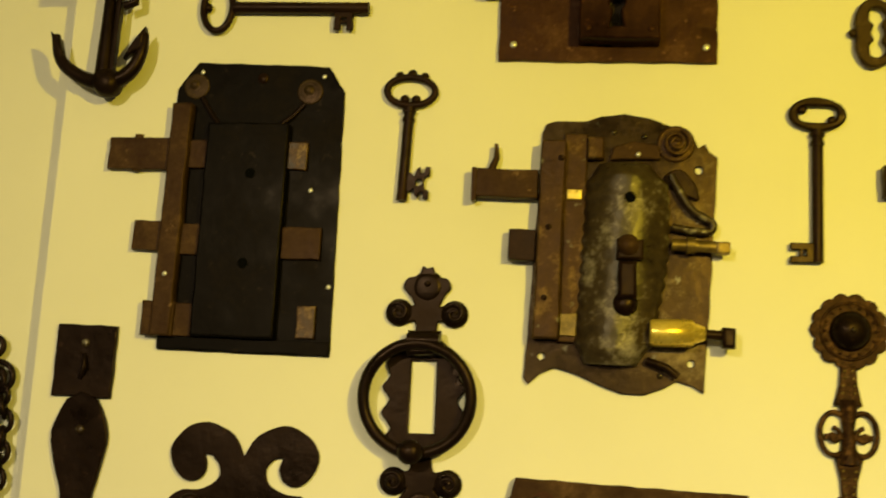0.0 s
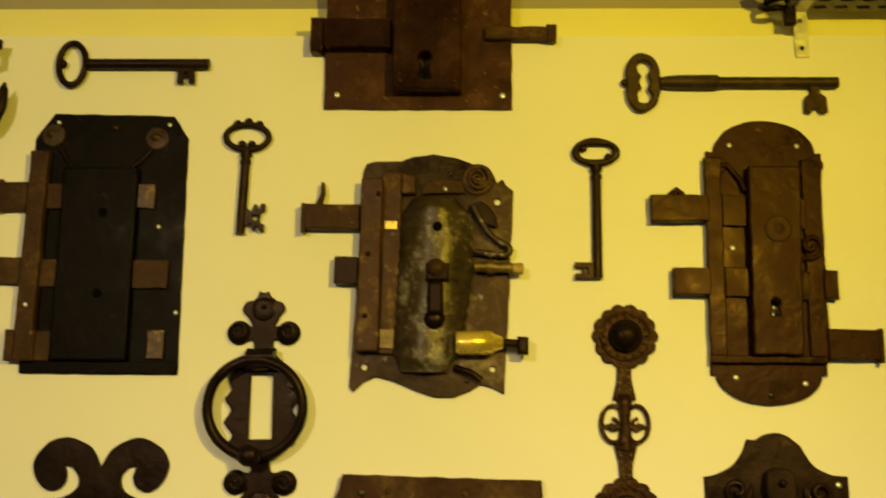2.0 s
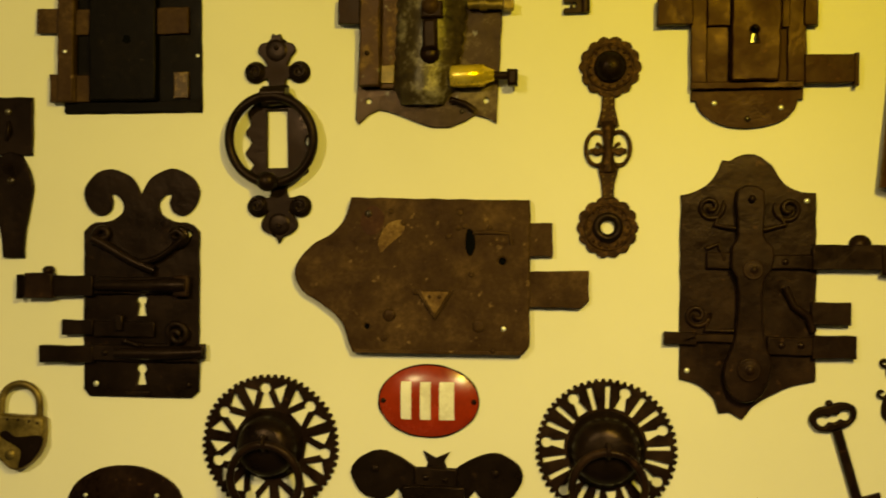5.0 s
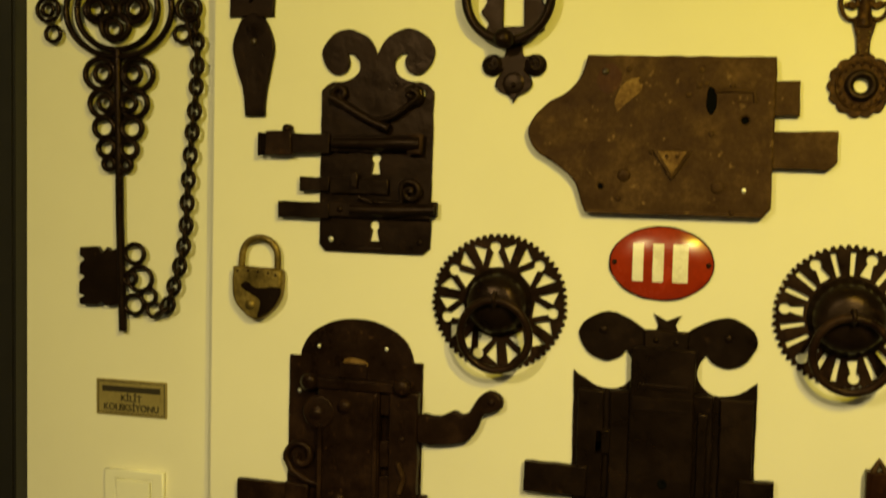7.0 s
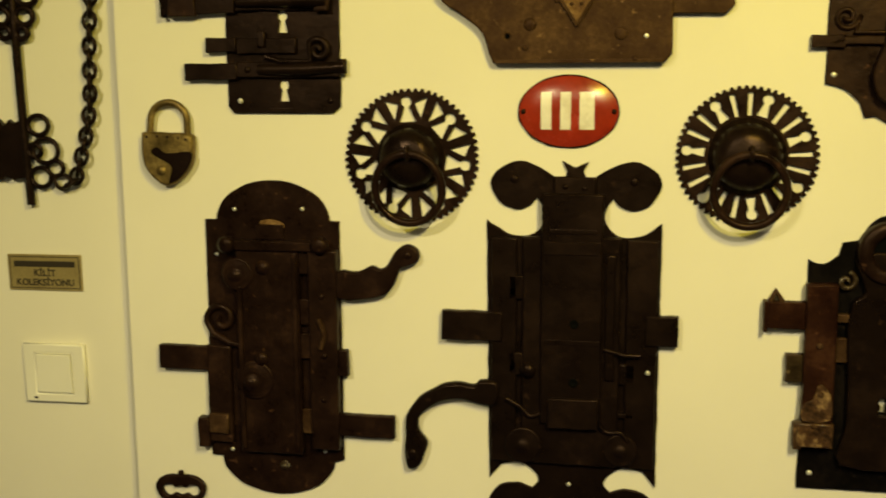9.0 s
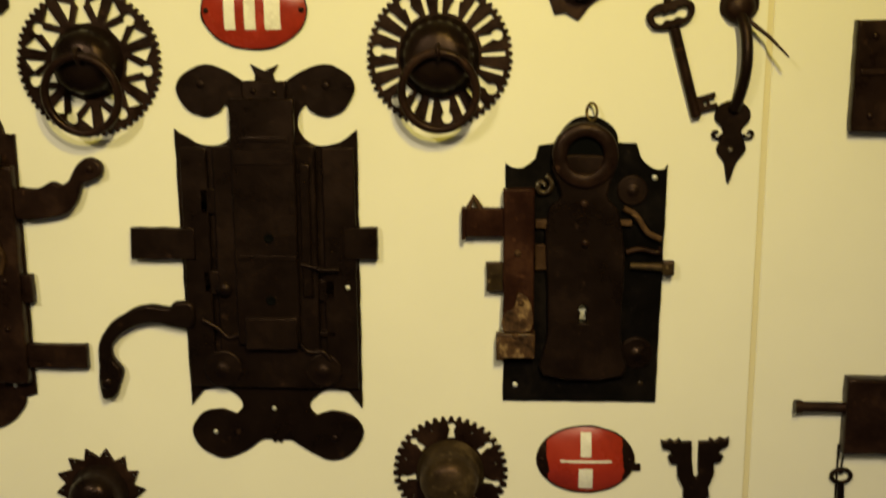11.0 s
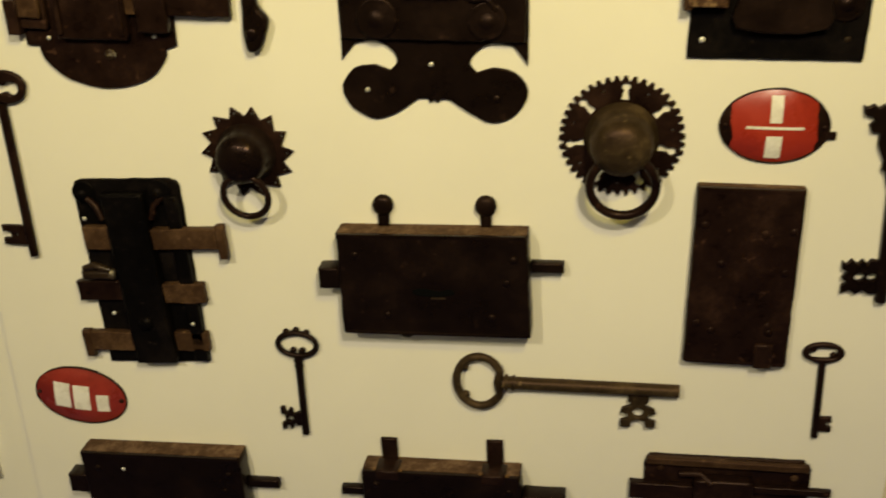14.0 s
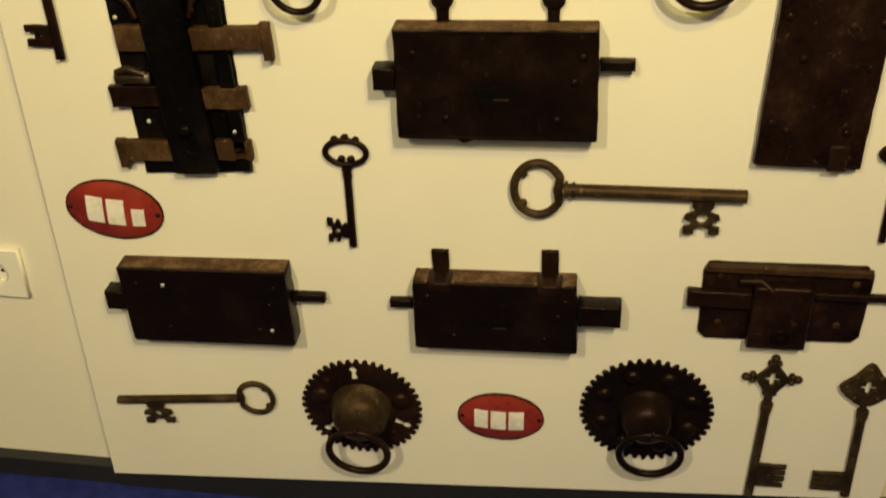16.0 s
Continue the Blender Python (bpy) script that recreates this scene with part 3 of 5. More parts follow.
def lock_ornate():
    k = thing("ornate_rim_lock", 0.143, 2.115, "worn steel rim lock with a scalloped cover and brass latch", "lock", "old locks")
    outline = [(-82, 120), (-78, 130), (-69, 133), (-38, 133), (-24, 139), (0, 142), (26, 138), (53, 127), (70, 116), (73, 108), (80, 112), (84, 104), (92, 98), (86, -60), (82, -135), (70, -128), (56, -125), (44, -132), (25, -139), (4, -139), (-20, -131), (-42, -122), (-62, -117), (-76, -123), (-87, -134), (-92, -128), (-90, -96), (-86, 0)]
    holes = [circle(74, 85, 4, 12), circle(-75, -106, 3.5, 12), circle(69, -107, 3.5, 12)]
    part("back_plate", flat([outline] + holes, 0, 5, 1), STEELDARK, k, "mottled grey steel plate with a wavy edge")
    rail = part("edge_rail", box(-84, -59, -90, 109, 4, 22, 2, 2), WORN, k)
    part("side_strip", box(-59, -36, -92, 118, 4, 12, 1.5), WORN, k)
    part("brass_inlay", box(-55, -41, 50, 60, 12.4, 15, 1), BRASS, k, "small bright brass inlay")
    part("brass_inlay", box(-58, -42, -86, -64, 12.4, 15, 1), OLDBRASS, k)
    bolt(k, -150, -84, 50, 79, 3, 16, BROWN, -1)
    part("bolt_spur", tube([(-132, 78, 10), (-127, 92, 10), (-128, 106, 10)], 3.2, False, 3, (1.3, 1, 0.6)), BROWN, k)
    bolt(k, -111, -84, -13, 18, 3, 16, DARK)
    bm, rows = bmesh.new(), []
    for i in range(73):
        f = i / 72
        w = 88 - 200 * f
        notch = 2.6 * abs(math.sin(f * 14 * pi)) if 0.08 < f < 0.93 else 0.0
        lo = -24 - 10 * min(1, f / 0.1) - 8 * f + (8 * (f - 0.9) / 0.1 if f > 0.9 else 0) - notch
        hi = 26 + 13 * min(1, f / 0.1) + 6 * math.sin(pi * min(1, f * 1.25)) - 13 * f ** 3 - (9 * (f - 0.9) / 0.1 if f > 0.9 else 0) + notch
        end = min(1.0, (f + 0.03) / 0.10, (1.03 - f) / 0.10) ** 0.5
        rows.append([bm.verts.new(uwd(lo + (hi - lo) * j / 12, w, 7 + 25 * end * (1 - 0.8 * (j / 6 - 1) ** 2) + 1.2 * noise.noise((f * 9, j * 0.7, 2.0)))) for j in range(13)])
    for p, q in zip(rows, rows[1:]):
        for j in range(12):
            bm.faces.new((p[j], q[j], q[j + 1], p[j + 1]))
    rim = bmesh.ops.extrude_edge_only(bm, edges=[e for e in bm.edges if e.is_boundary])
    for v in rim["geom"]:
        if isinstance(v, bmesh.types.BMVert):
            v.co.y = -0.005
    cover_part = part("cover", from_bm(bm, True), COVER, k, "arched grey steel cover with notched edges")
    part("cover_hole", lathe([(5.5, 30), (5.5, 32.4), (4, 32.6), (3.5, 32.2), (0, 32.2)], 6, 50, 14), HOLE, cover_part)
    part("latch_lever", join(box(-6, 20, -12, 8, 29, 38, 3), box(-4, 14, -50, -14, 29, 42, 4), lathe([(12, 29), (12, 33), (5, 36), (0, 37)], 4, -54, 16)), DARK, k)
    part("brass_cap", lathe([(11, 36), (10, 40), (5, 43), (0, 43.5)], 5, 2, 16), BROWN, k, "worn brown round cap")
    rosette(k, 51, 111, 5, 19, WORN, 9)
    part("spiral_spring", spiral(51, 111, 12, 14, 2.2, 3, 0, 2), WORN, k)
    part("spring", tube([(q, w, 12) for q, w in soft([(46, 78), (52, 66), (66, 44), (78, 36), (87, 30), (85, 22), (70, 22), (48, 25)], 4, False)], 4), STEEL, k, "bent flat steel spring")
    part("latch_tongue", join(tube([(48, 7, 16), (90, 6, 16)], 6), tube([(62, 7, 16), (70, 7, 16)], 8.5), box(90, 103, -1, 11, 10, 22, 2)), OLDBRASS, k)
    cyl = [(28, -80, 20), (31, -80, 20), (68, -79, 20), (70, -79, 20), (80, -79, 20)]
    part("brass_barrel", tube(cyl, 13.5, False, 5, (0.9, 1, 1, 0.8, 0.5)), BRASS, k, "bright yellow brass barrel")
    part("barrel_tip", join(tube([(78, -79, 20), (98, -80, 20)], 5), box(96, 108, -92, -72, 10, 28, 3)), DARK, k)
    part("lower_spring", tube([(26, -106, 10), (45, -112, 12), (56, -120, 10)], 4), DARK, k)
    part("stub", box(-36, -20, 92, 114, 4, 18, 2), WORN, k)
    part("catch_plate", flat([[(-14, 92), (36, 94), (34, 108), (10, 112), (-10, 106)]], 5, 12, 1.5), BROWN, k)
    part("spring_seat", flat([soft([(40, 78), (56, 84), (70, 70), (74, 54), (60, 58), (46, 66)], 3)], 5, 11, 1.5), DARK, k)
    rivets(k, 5, [(-10, 122), (20, 118), (40, -120)], 3, STEEL)
    rivets(rail, 22, [(-72, 20), (-74, -50), (-62, 90)], 3, DARK)
    screws(k, 12, [(14, 98)], 2.6)
    screws(k, 5, [(-55, -34)], 3)


def lock_round_ends():
    k = thing("round_ended_lock", 0.519, 2.132, "long brown iron lock with rounded ends and sliding bolts", "lock", "old locks")
    outline = [(69, 127)] + arc(4, 127, 58, 0, 180, 18, 39) + [(-62, 129), (-65, -128)] + arc(-1, -128, 58, 180, 360, 18, 33) + [(63, -129)]
    part("back_plate", flat([outline], 0, 6), UMBER, k)
    part("case", flat([[(-19, 107), (40, 107), (33, -107), (-21, -107)], keyhole(5, -54, 19)], 5, 24, 2), UMBER, k)
    # Bright sliver in the keyhole, put there for a white glint.
    part("keyhole_backing", box(1, 8, -64, -50, 5.4, 6.4, 0.2), ZINC, k)
    part("side_rail", box(-66, -47, -108, 120, 5, 13, 1.5), UMBER, k)
    part("side_rail", box(44, 66, -108, 118, 5, 11, 1.5), UMBER, k)
    part("foot_strip", box(-66, 62, -115, -107, 5, 15, 1), UMBER, k)
    bolt(k, -128, -63, 44, 75, 2, 17, UMBER)
    part("bolt_spur", tube([(-106, 75, 9), (-98, 82, 9), (-90, 75, 9)], 4), UMBER, k)
    bolt(k, -105, -64, -40, -9, 2, 17, UMBER)
    bolt(k, 62, 78, -43, -11, 2, 15, UMBER)
    bolt(k, 63, 122, -110, -77, 2, 15, UMBER, 1)
    for w0, w1 in ((40, 76), (-41, -8)):
        part("crossbar", box(-47, -20, w0, w1, 5, 12, 1), UMBER, k)
        part("crossbar", box(38, 47, w0 - 4, w1 - 4, 5, 12, 1), UMBER, k)
    part("spring", spiral(50, 17, 12, 15, 1.4, 2, 30, 3.2, -1, ((34, 0, 12),)), UMBER, k)
    rosette(k, 11, 34, 24, 15, BROWN, 6)
    part("shoulder_spring", tube([(-56, 108, 8), (-40, 112, 9), (-24, 92, 10), (-21, 80, 12)], 3.2), UMBER, k)
    for u, w in ((-50, 112), (60, 112)):
        rosette(k, u, w, 6, 11, UMBER, 6)
    screws(k, 6, [(-35, 136), (42, 135), (-38, -131), (38, -137), (-36, 15), (53, -56)], 3)
    screws(k, 6, [(0, -150)], 3.5, STEEL)


def lock_ram_horn():
    k = thing("horned_lock", -0.223, 1.750, "black rim lock with a ram-horn crest and two keyholes", "lock", "old locks")
    half = soft([(0, 146), (12, 166), (39, 178), (64, 169), (76, 150), (71, 131), (57, 119), (43, 122), (37, 134), (40, 146)], 4, False) + soft([(32, 145), (24, 135), (26, 122), (42, 112), (60, 110)], 4, False)
    half += [(68, 107), (76, 99), (76, -101), (67, -110), (0, -110)]
    part("back_plate", flat([both(half), keyhole(1, 6, 27), keyhole(1, -81, 27), circle(62, 96, 4.2, 12)], 0, 5, 1), BLACK, k)
    part("foot_strip", box(-20, 14, -108, -103, 4.5, 8, 0.8), BLACK, k)
    bolt(k, -160, -60, 17, 43, 4, 14, BLACK, -1)
    part("bolt_cap", join(box(-150, -112, 14, 46, 3, 17, 2), lathe([(6, 3), (6, 14), (0, 16)], -121, 49, 12)), DARK, k)
    part("bolt_bar", box(-60, 66, 20, 42, 5, 12, 1.5), BLACK, k)
    part("bolt_rod", tube([(-56, 31, 13), (10, 31, 14), (40, 32, 15), (62, 32, 14)], 8, False, 3, (0.8, 1, 1.25, 1.1)), BLACK, k)
    part("bolt_rod", tube([(-30, -54, 13), (30, -54, 14), (84, -51, 13)], 7.5, False, 3, (0.9, 1.1, 0.9)), BLACK, k)
    bolt(k, -102, -60, -32, -13, 4, 13, BLACK)
    part("bolt_bar", box(-60, 20, -34, -14, 5, 11, 1.5), BLACK, k)
    bolt(k, -132, -60, -67, -46, 4, 13, BLACK)
    part("bolt_bar", join(box(-60, 78, -64, -44, 5, 13, 1.5), box(75, 86, -60, -41, 4, 15, 2)), BLACK, k)
    part("spring", tube([(u, w, 12) for u, w in soft([(-60, 90), (-48, 84), (-20, 68), (0, 58), (20, 50)], 4, False)], 6.5), BLACK, k)
    part("spring", tube([(u, w, 12) for u, w in soft([(0, 60), (25, 66), (48, 82), (58, 92), (50, 100), (42, 96)], 4, False)], 4.2), BLACK, k)
    part("spiral", spiral(-48, 94, 8, 15, 1.3, 3, 200, 4.4), BLACK, k)
    part("spiral", spiral(50, 94, 8, 14, 1.3, 3, -20, 4.2, -1), BLACK, k)
    part("spiral", spiral(50, -30, 10, 15, 1.4, 3, 0, 4.2, 1, ((40, -44, 12), (0, -44, 12), (-20, -38, 12))), BLACK, k)
    part("clip", box(-30, -20, -26, -6, 10, 16, 2), BLACK, k)
    rivets(k, 12, [(-40, 30), (40, 30), (58, 30), (-45, -54), (0, -54)], 4.5, BLACK, 3)
    part("latch_block", box(46, 66, 18, 44, 11, 18, 3), DARK, k)
    screws(k, 5, [(-59, -94)], 3.6)
    rivets(k, 5, [(62, -94), (-62, 84)], 4, BLACK)


def lock_shield():
    k = thing("shield_shaped_lock", 0.158, 1.794, "brown sheet-iron lock with a rounded pointed end and two bolts", "lock", "old locks")
    k.scale.y = 0.62
    nose = soft([(-114, 80), (-121, 66), (-133, 54), (-154, 42), (-173, 24), (-180, 3), (-171, -17), (-149, -32), (-130, -46), (-118, -62), (-113, -80)], 3, False)
    outline = [(108, 93), (-110, 97)] + nose + [(-108, -92), (99, -92), (108, -82)]
    case = part("case", flat([outline, circle(75, 20, 4.5, 14), circle(-90, -60, 3.5, 12)], 2, 24, 2.5), BROWN, k)
    pieces("hole_backing", (lathe([(4.8, 18), (0, 18)], 75, 20, 14), lathe([(3.8, 18), (0, 18)], -90, -60, 12)), HOLE, k)
    part("back_plate", box(-104, 102, -88, 88, 0, 6, 1), BROWN, k)
    bolt(k, 106, 135, 26, 66, 4, 17, BROWN)
    part("bolt", flat([[(106, 8), (178, 9), (178, -27), (168, -36), (106, -35)]], 4, 18, 1.5), BROWN, k)
    part("lever_slot", flat([soft([(34, 60), (41, 54), (42, 36), (36, 26), (31, 36), (31, 52)], 3)], 23, 24.6, 0.4), HOLE, k)
    part("handle_rib", tube([(40, 54, 25), (60, 55, 26), (84, 53, 25), (86, 40, 24)], 2.6), BROWN, k)
    part("maker_badge", join(flat([[(-29, -15), (17, -15), (-6, -51)]], 23.5, 31, 1.5), flat([[(-20, -20), (8, -20), (-6, -42)]], 30.5, 31, 0.1)), BROWN, k, "small raised triangular badge")
    part("badge_face", flat([[(-23, -17), (11, -17), (-6, -45)]], 31, 33.6, 1), TAN, k, "worn lighter badge face")
    rivets(k, 33.4, [(-12, -23), (0, -23)], 2.4, BROWN, 2)
    part("worn_patch", flat([soft([(-98, 66), (-90, 84), (-78, 86), (-68, 74), (-74, 56), (-88, 52)], 3)], 23.6, 24.3, 0.3), RUST, k, "rough reddish patch of corrosion")
    rivets(case, 24, [(-62, -46), (47, -58)], 8, BROWN, 2.5)
    rivets(case, 24, [(38, 4), (-60, 80), (24, 78), (30, 62), (22, 60), (-30, -18), (60, 60), (-45, 66), (10, 50), (-68, -74), (64, -88)], 3.5, BROWN, 3)
    rivets(case, 24, [(-88, 77)], 4.5, STEEL)
    screws(k, 24, [(77, -61)], 3)
    part("worn_patch", flat([soft([(-76, 42), (-70, 56), (-62, 66), (-46, 70), (-44, 56), (-54, 46), (-66, 36), (-72, 30)], 3)], 23.6, 24.8, 0.3), TAN, k, "lighter bare patch of corrosion")
    part("edge_strip", box(-104, 98, -92.5, -88, 20, 25.5, 1), BROWN, k)


def lock_centre_bar():
    k = thing("scrolled_lock", 0.522, 1.786, "dark iron lock with scrolled springs and a central bar", "lock", "old locks")
    outline = soft([(-79, 108), (-60, 112), (-42, 126), (-31, 148)], 4, False) + arc(-2, 134, 27, 140, 40, 6, 21) + soft([(26, 142), (38, 122), (56, 112), (76, 109)], 4, False) + [(76, -110)] + soft([(58, -114), (40, -120), (22, -130)], 3, False) + [(4, -142), (-7, -157), (-22, -148), (-34, -150)] + soft([(-40, -134), (-56, -118), (-80, -111)], 4, False)
    part("back_plate", flat([outline], 0, 5, 1), DARK, k)
    bar = soft([(-15, 112), (14, 112), (14, 60), (25, 46), (24, 22), (13, 0), (16, -60), (24, -92), (14, -124), (-6, -134), (-24, -124), (-30, -96), (-18, -60), (-14, 0), (-22, 22), (-22, 46), (-15, 60)], 3)
    bar_part = part("centre_bar", flat([bar], 8, 22, 2), DARK, k)
    rosette(bar_part, 2, 20, 22, 12, DARK, 9)
    rosette(bar_part, -2, -96, 22, 14, DARK, 9)
    knob_on(bar_part, 0, 102, 22, 4)
    part("scroll", spiral(-45, 93, 6, 16, 1.5, 4, 200, 3.2, 1, ((-40, 72, 9), (-16, 68, 10))), DARK, k)
    part("scroll", spiral(44, 91, 6, 16, 1.5, 4, -20, 3.2, -1, ((40, 72, 9), (14, 66, 10))), DARK, k)
    part("scroll", spiral(-60, -34, 6, 15, 1.5, 4, 180, 3, 1, ((-50, -52, 9), (-18, -52, 9))), DARK, k)
    bolt(k, 70, 171, 20, 49, 3, 16, DARK)
    part("bolt_cap", join(box(146, 171, 14, 48, 2, 18, 3), lathe([(12, 3), (12, 12), (0, 15)], 124, 49, 16)), DARK, k)
    bolt(k, 70, 114, -44, -18, 3, 14, DARK)
    bolt(k, 70, 120, -83, -56, 3, 14, DARK)
    bolt(k, -98, -60, -69, -54, 3, 12, DARK)
    pieces("cross_lever", (box(-80, -16, -66, -56, 5, 12, 1.5), box(-50, -14, 20, 40, 5, 11, 2), box(20, 74, 20, 38, 5, 12, 2), box(20, 74, -80, -58, 5, 12, 2)), DARK, k)
    part("sear", tube([(40, 0, 10), (50, -22, 10), (66, -34, 10), (72, -52, 10)], 4.5), DARK, k)
    part("sear", tube([(-50, 44, 9), (-36, 50, 9), (-28, 30, 9)], 3), DARK, k)
    rivets(k, 12, [(36, -68), (58, -68), (40, 29)], 4, DARK)
    screws(k, 5, [(65, 100), (-71, -100)], 3.2)


def lock_arch():
    k = thing("arched_lock", -0.246, 1.343, "dark iron lock with an arched top and curled handle", "lock", "old locks")
    outline = [(93, 157), (80, 157)] + arc(2, 157, 78, 0, 180, 20, 53) + [(-92, 157), (-95, -172), (-80, -172)] + arc(0, -172, 80, 180, 360, 20, 50) + [(94, -168)]
    part("back_plate", flat([outline], 0, 5, 1), DARK, k)
    part("case", box(-46, 40, -160, 124, 4, 18, 2), DARK, k)
    part("head_bar", box(-62, 66, 118, 132, 5, 22, 2), DARK, k)
    part("side_rail", box(54, 92, -150, 120, 4, 20, 2), DARK, k)
    part("side_rail", box(-94, -60, -150, -14, 4, 14, 2), DARK, k)
    pts = soft([(92, 92), (120, 93), (138, 102), (150, 98), (160, 104), (170, 120), (184, 131), (199, 124), (200, 110), (186, 102), (176, 98), (166, 74), (146, 60), (92, 56)], 3)
    grip = part("handle", flat([pts], 3, 16, 3), DARK, k, "curled iron thumb handle")
    rivets(grip, 16, [(187, 117)], 5, DARK, 3)
    bolt(k, -163, -90, -49, -16, 3, 14, DARK)
    bolt(k, 90, 166, -131, -101, 3, 14, DARK)
    bolt(k, 90, 104, -48, -13, 3, 15, DARK)
    bolt(k, -108, -92, -156, -116, 2, 20, DARK)
    rosette(k, -44, 86, 18, 22, DARK, 14)
    rosette(k, -24, -58, 18, 27, DARK, 20)
    for u, w in ((-56, 126), (72, 128)):
        knob_on(k, u, w, 22, 11, DARK)
    part("edge_strip", box(-44, -38, -154, 70, 17, 22, 1.5), DARK, k)
    part("edge_strip", box(32, 38, -154, 116, 17, 21, 1.5), DARK, k)
    part("finial", lathe([(10, 17), (9, 21), (0, 23)], -8, 96, 16), DARK, k)
    part("finial", lathe([(10, 17), (9, 21), (0, 23)], -14, -28, 16), DARK, k)
    part("scroll", spiral(-72, 22, 8, 22, 1.2, 4, 120, 4.5, 1, ((-84, 2, 10), (-60, -10, 11), (-44, -12, 12))), DARK, k)
    part("worn_badge", flat([soft([(-14, 156), (4, 158), (18, 152), (14, 142), (2, 138), (-12, 143)], 3)], 4, 7, 1), TAN, k, "worn tan badge")
    part("strap", box(-20, 18, 132, 152, 5, 8, 1), DARK, k)
    for w0 in (88, 20, -26, -130):
        part("bolt_end", box(40, 56, w0, w0 + 34, 5, 14, 1), BROWN if w0 == -130 else DARK, k)
    part("catch", box(-92, -64, -136, -108, 12, 20, 2), BROWN, k)
    part("clip", tube([(68, 30, 22), (76, 10, 23), (70, -10, 22)], 3.5), BROWN, k)
    screws(k, 5, [(-50, 171), (44, 173), (-77, 110), (-65, -162), (68, -157)], 2.8)
    rivets(k, 20, [(72, 60), (74, -20), (72, -80), (-56, 128)], 4, DARK, 3)
    rivets(k, 5, [(10, -180)], 7, STEEL, 2)


def lock_bat():
    k = thing("bat_shaped_lock", 0.153, 1.367, "tall dark iron lock with winged crests at both ends", "lock", "old locks")
    top = [(0, 207), (16, 215), (10, 202), (13, 194)] + soft([(24, 194), (44, 207), (70, 215), (95, 205), (106, 187), (95, 164), (74, 154), (56, 159), (48, 169)], 3, False) + soft([(41, 160), (37, 143), (46, 127), (65, 120), (86, 124), (107, 140)], 3, False)
    low = [(107, -203)] + soft([(90, -182), (66, -179), (48, -190), (42, -203), (50, -213)], 3, False) + soft([(68, -207), (93, -212), (108, -234), (96, -260), (68, -272), (40, -261), (18, -246)], 3, False) + [(8, -245), (4, -250), (0, -246)]
    part("back_plate", flat([[(u - 4 if -130 < u < -100 and abs(w) < 160 else u, w) for u, w in both(top + low)]], 0, 5, 1), BLACK, k)
    part("body", box(-64, 58, -176, 121, 4, 14, 2), BLACK, k)
    face = part("face_plate", box(-40, 36, -120, 176, 13, 21, 2), BLACK, k)
    part("neck_plate", box(-26, 26, 150, 196, 4, 12, 2), BLACK, k)
    part("neck_rib", box(-24, 24, 166, 170, 12, 15, 1), BLACK, k)
    part("side_rail", box(-104, -72, -176, 118, 4, 12, 1.5), BLACK, k)
    part("side_rail", box(66, 104, -176, 118, 4, 12, 1.5), BLACK, k)
    bolt(k, -168, -90, -16, 22, 2, 15, BLACK)
    bolt(k, 90, 130, -14, 24, 2, 15, BLACK)
    pts = soft([(-96, -70), (-118, -69), (-126, -76), (-150, -72), (-172, -78), (-200, -96), (-216, -122), (-218, -150), (-219, -178), (-214, -194), (-200, -190), (-192, -172), (-189, -156), (-200, -140), (-198, -122), (-178, -104), (-150, -95), (-120, -100), (-96, -100)], 3)
    grip = part("handle", flat([pts], 3, 17, 4), BLACK, k, "curved iron lever handle")
    rivets(grip, 17, [(-208, -172)], 8, BLACK, 4)
    rosette(k, -62, -152, 14, 24, BLACK, 8)
    rosette(k, 62, -152, 14, 22, BLACK, 8)
    part("cap", box(-30, 34, -124, -84, 20, 26, 4), BLACK, k)
    part("spring", tube([(40, -20, 18), (66, -26, 20), (84, -26, 18)], 3), BLACK, k)
    part("spring", tube([(u, w, 16) for u, w in soft([(28, -110), (44, -128), (62, -128), (72, -140)], 4, False)], 3.2), BLACK, k)
    part("spring", tube([(u, w, 16) for u, w in soft([(-84, -90), (-66, -100), (-52, -112), (-34, -104)], 4, False)], 3.2), BLACK, k)
    part("catch", lathe([(10, 12), (10, 17), (0, 19)], -56, -52, 16), BLACK, k)
    pieces("rib", (box(-36, 34, -15, -9, 20.5, 22, 0.7), box(-36, 34, 100, 116, 20.5, 22.5, 1), box(-30, 28, 126, 132, 20.5, 22.5, 0.7)), BLACK, k)
    part("hasp", box(40, 52, -60, 100, 13, 19, 2.5), BLACK, k)
    pieces("crossbar", (box(58, 78, -66, -40, 5, 12, 1.5), box(58, 78, -110, -104, 5, 12, 1), box(-82, -62, -60, -30, 5, 12, 1.5), box(-82, -60, 40, 70, 5, 12, 1.5)), BLACK, k)
    for w in (12, -64):
        part("pin_hole", lathe([(6, 20), (6, 21.6), (4, 22), (3.6, 21.3), (0, 21.3)], 2, w, 14), HOLE, face)
    rivets(k, 5, [(-76, 192), (72, 190), (72, -243)], 5, BLACK, 2)
    rivets(k, 12, [(-12, 184), (12, 182)], 3.5, BLACK, 2)
    screws(k, 5, [(-78, -237), (-3, -205)], 3)
    screws(k, 16, [(94, -48)], 3)


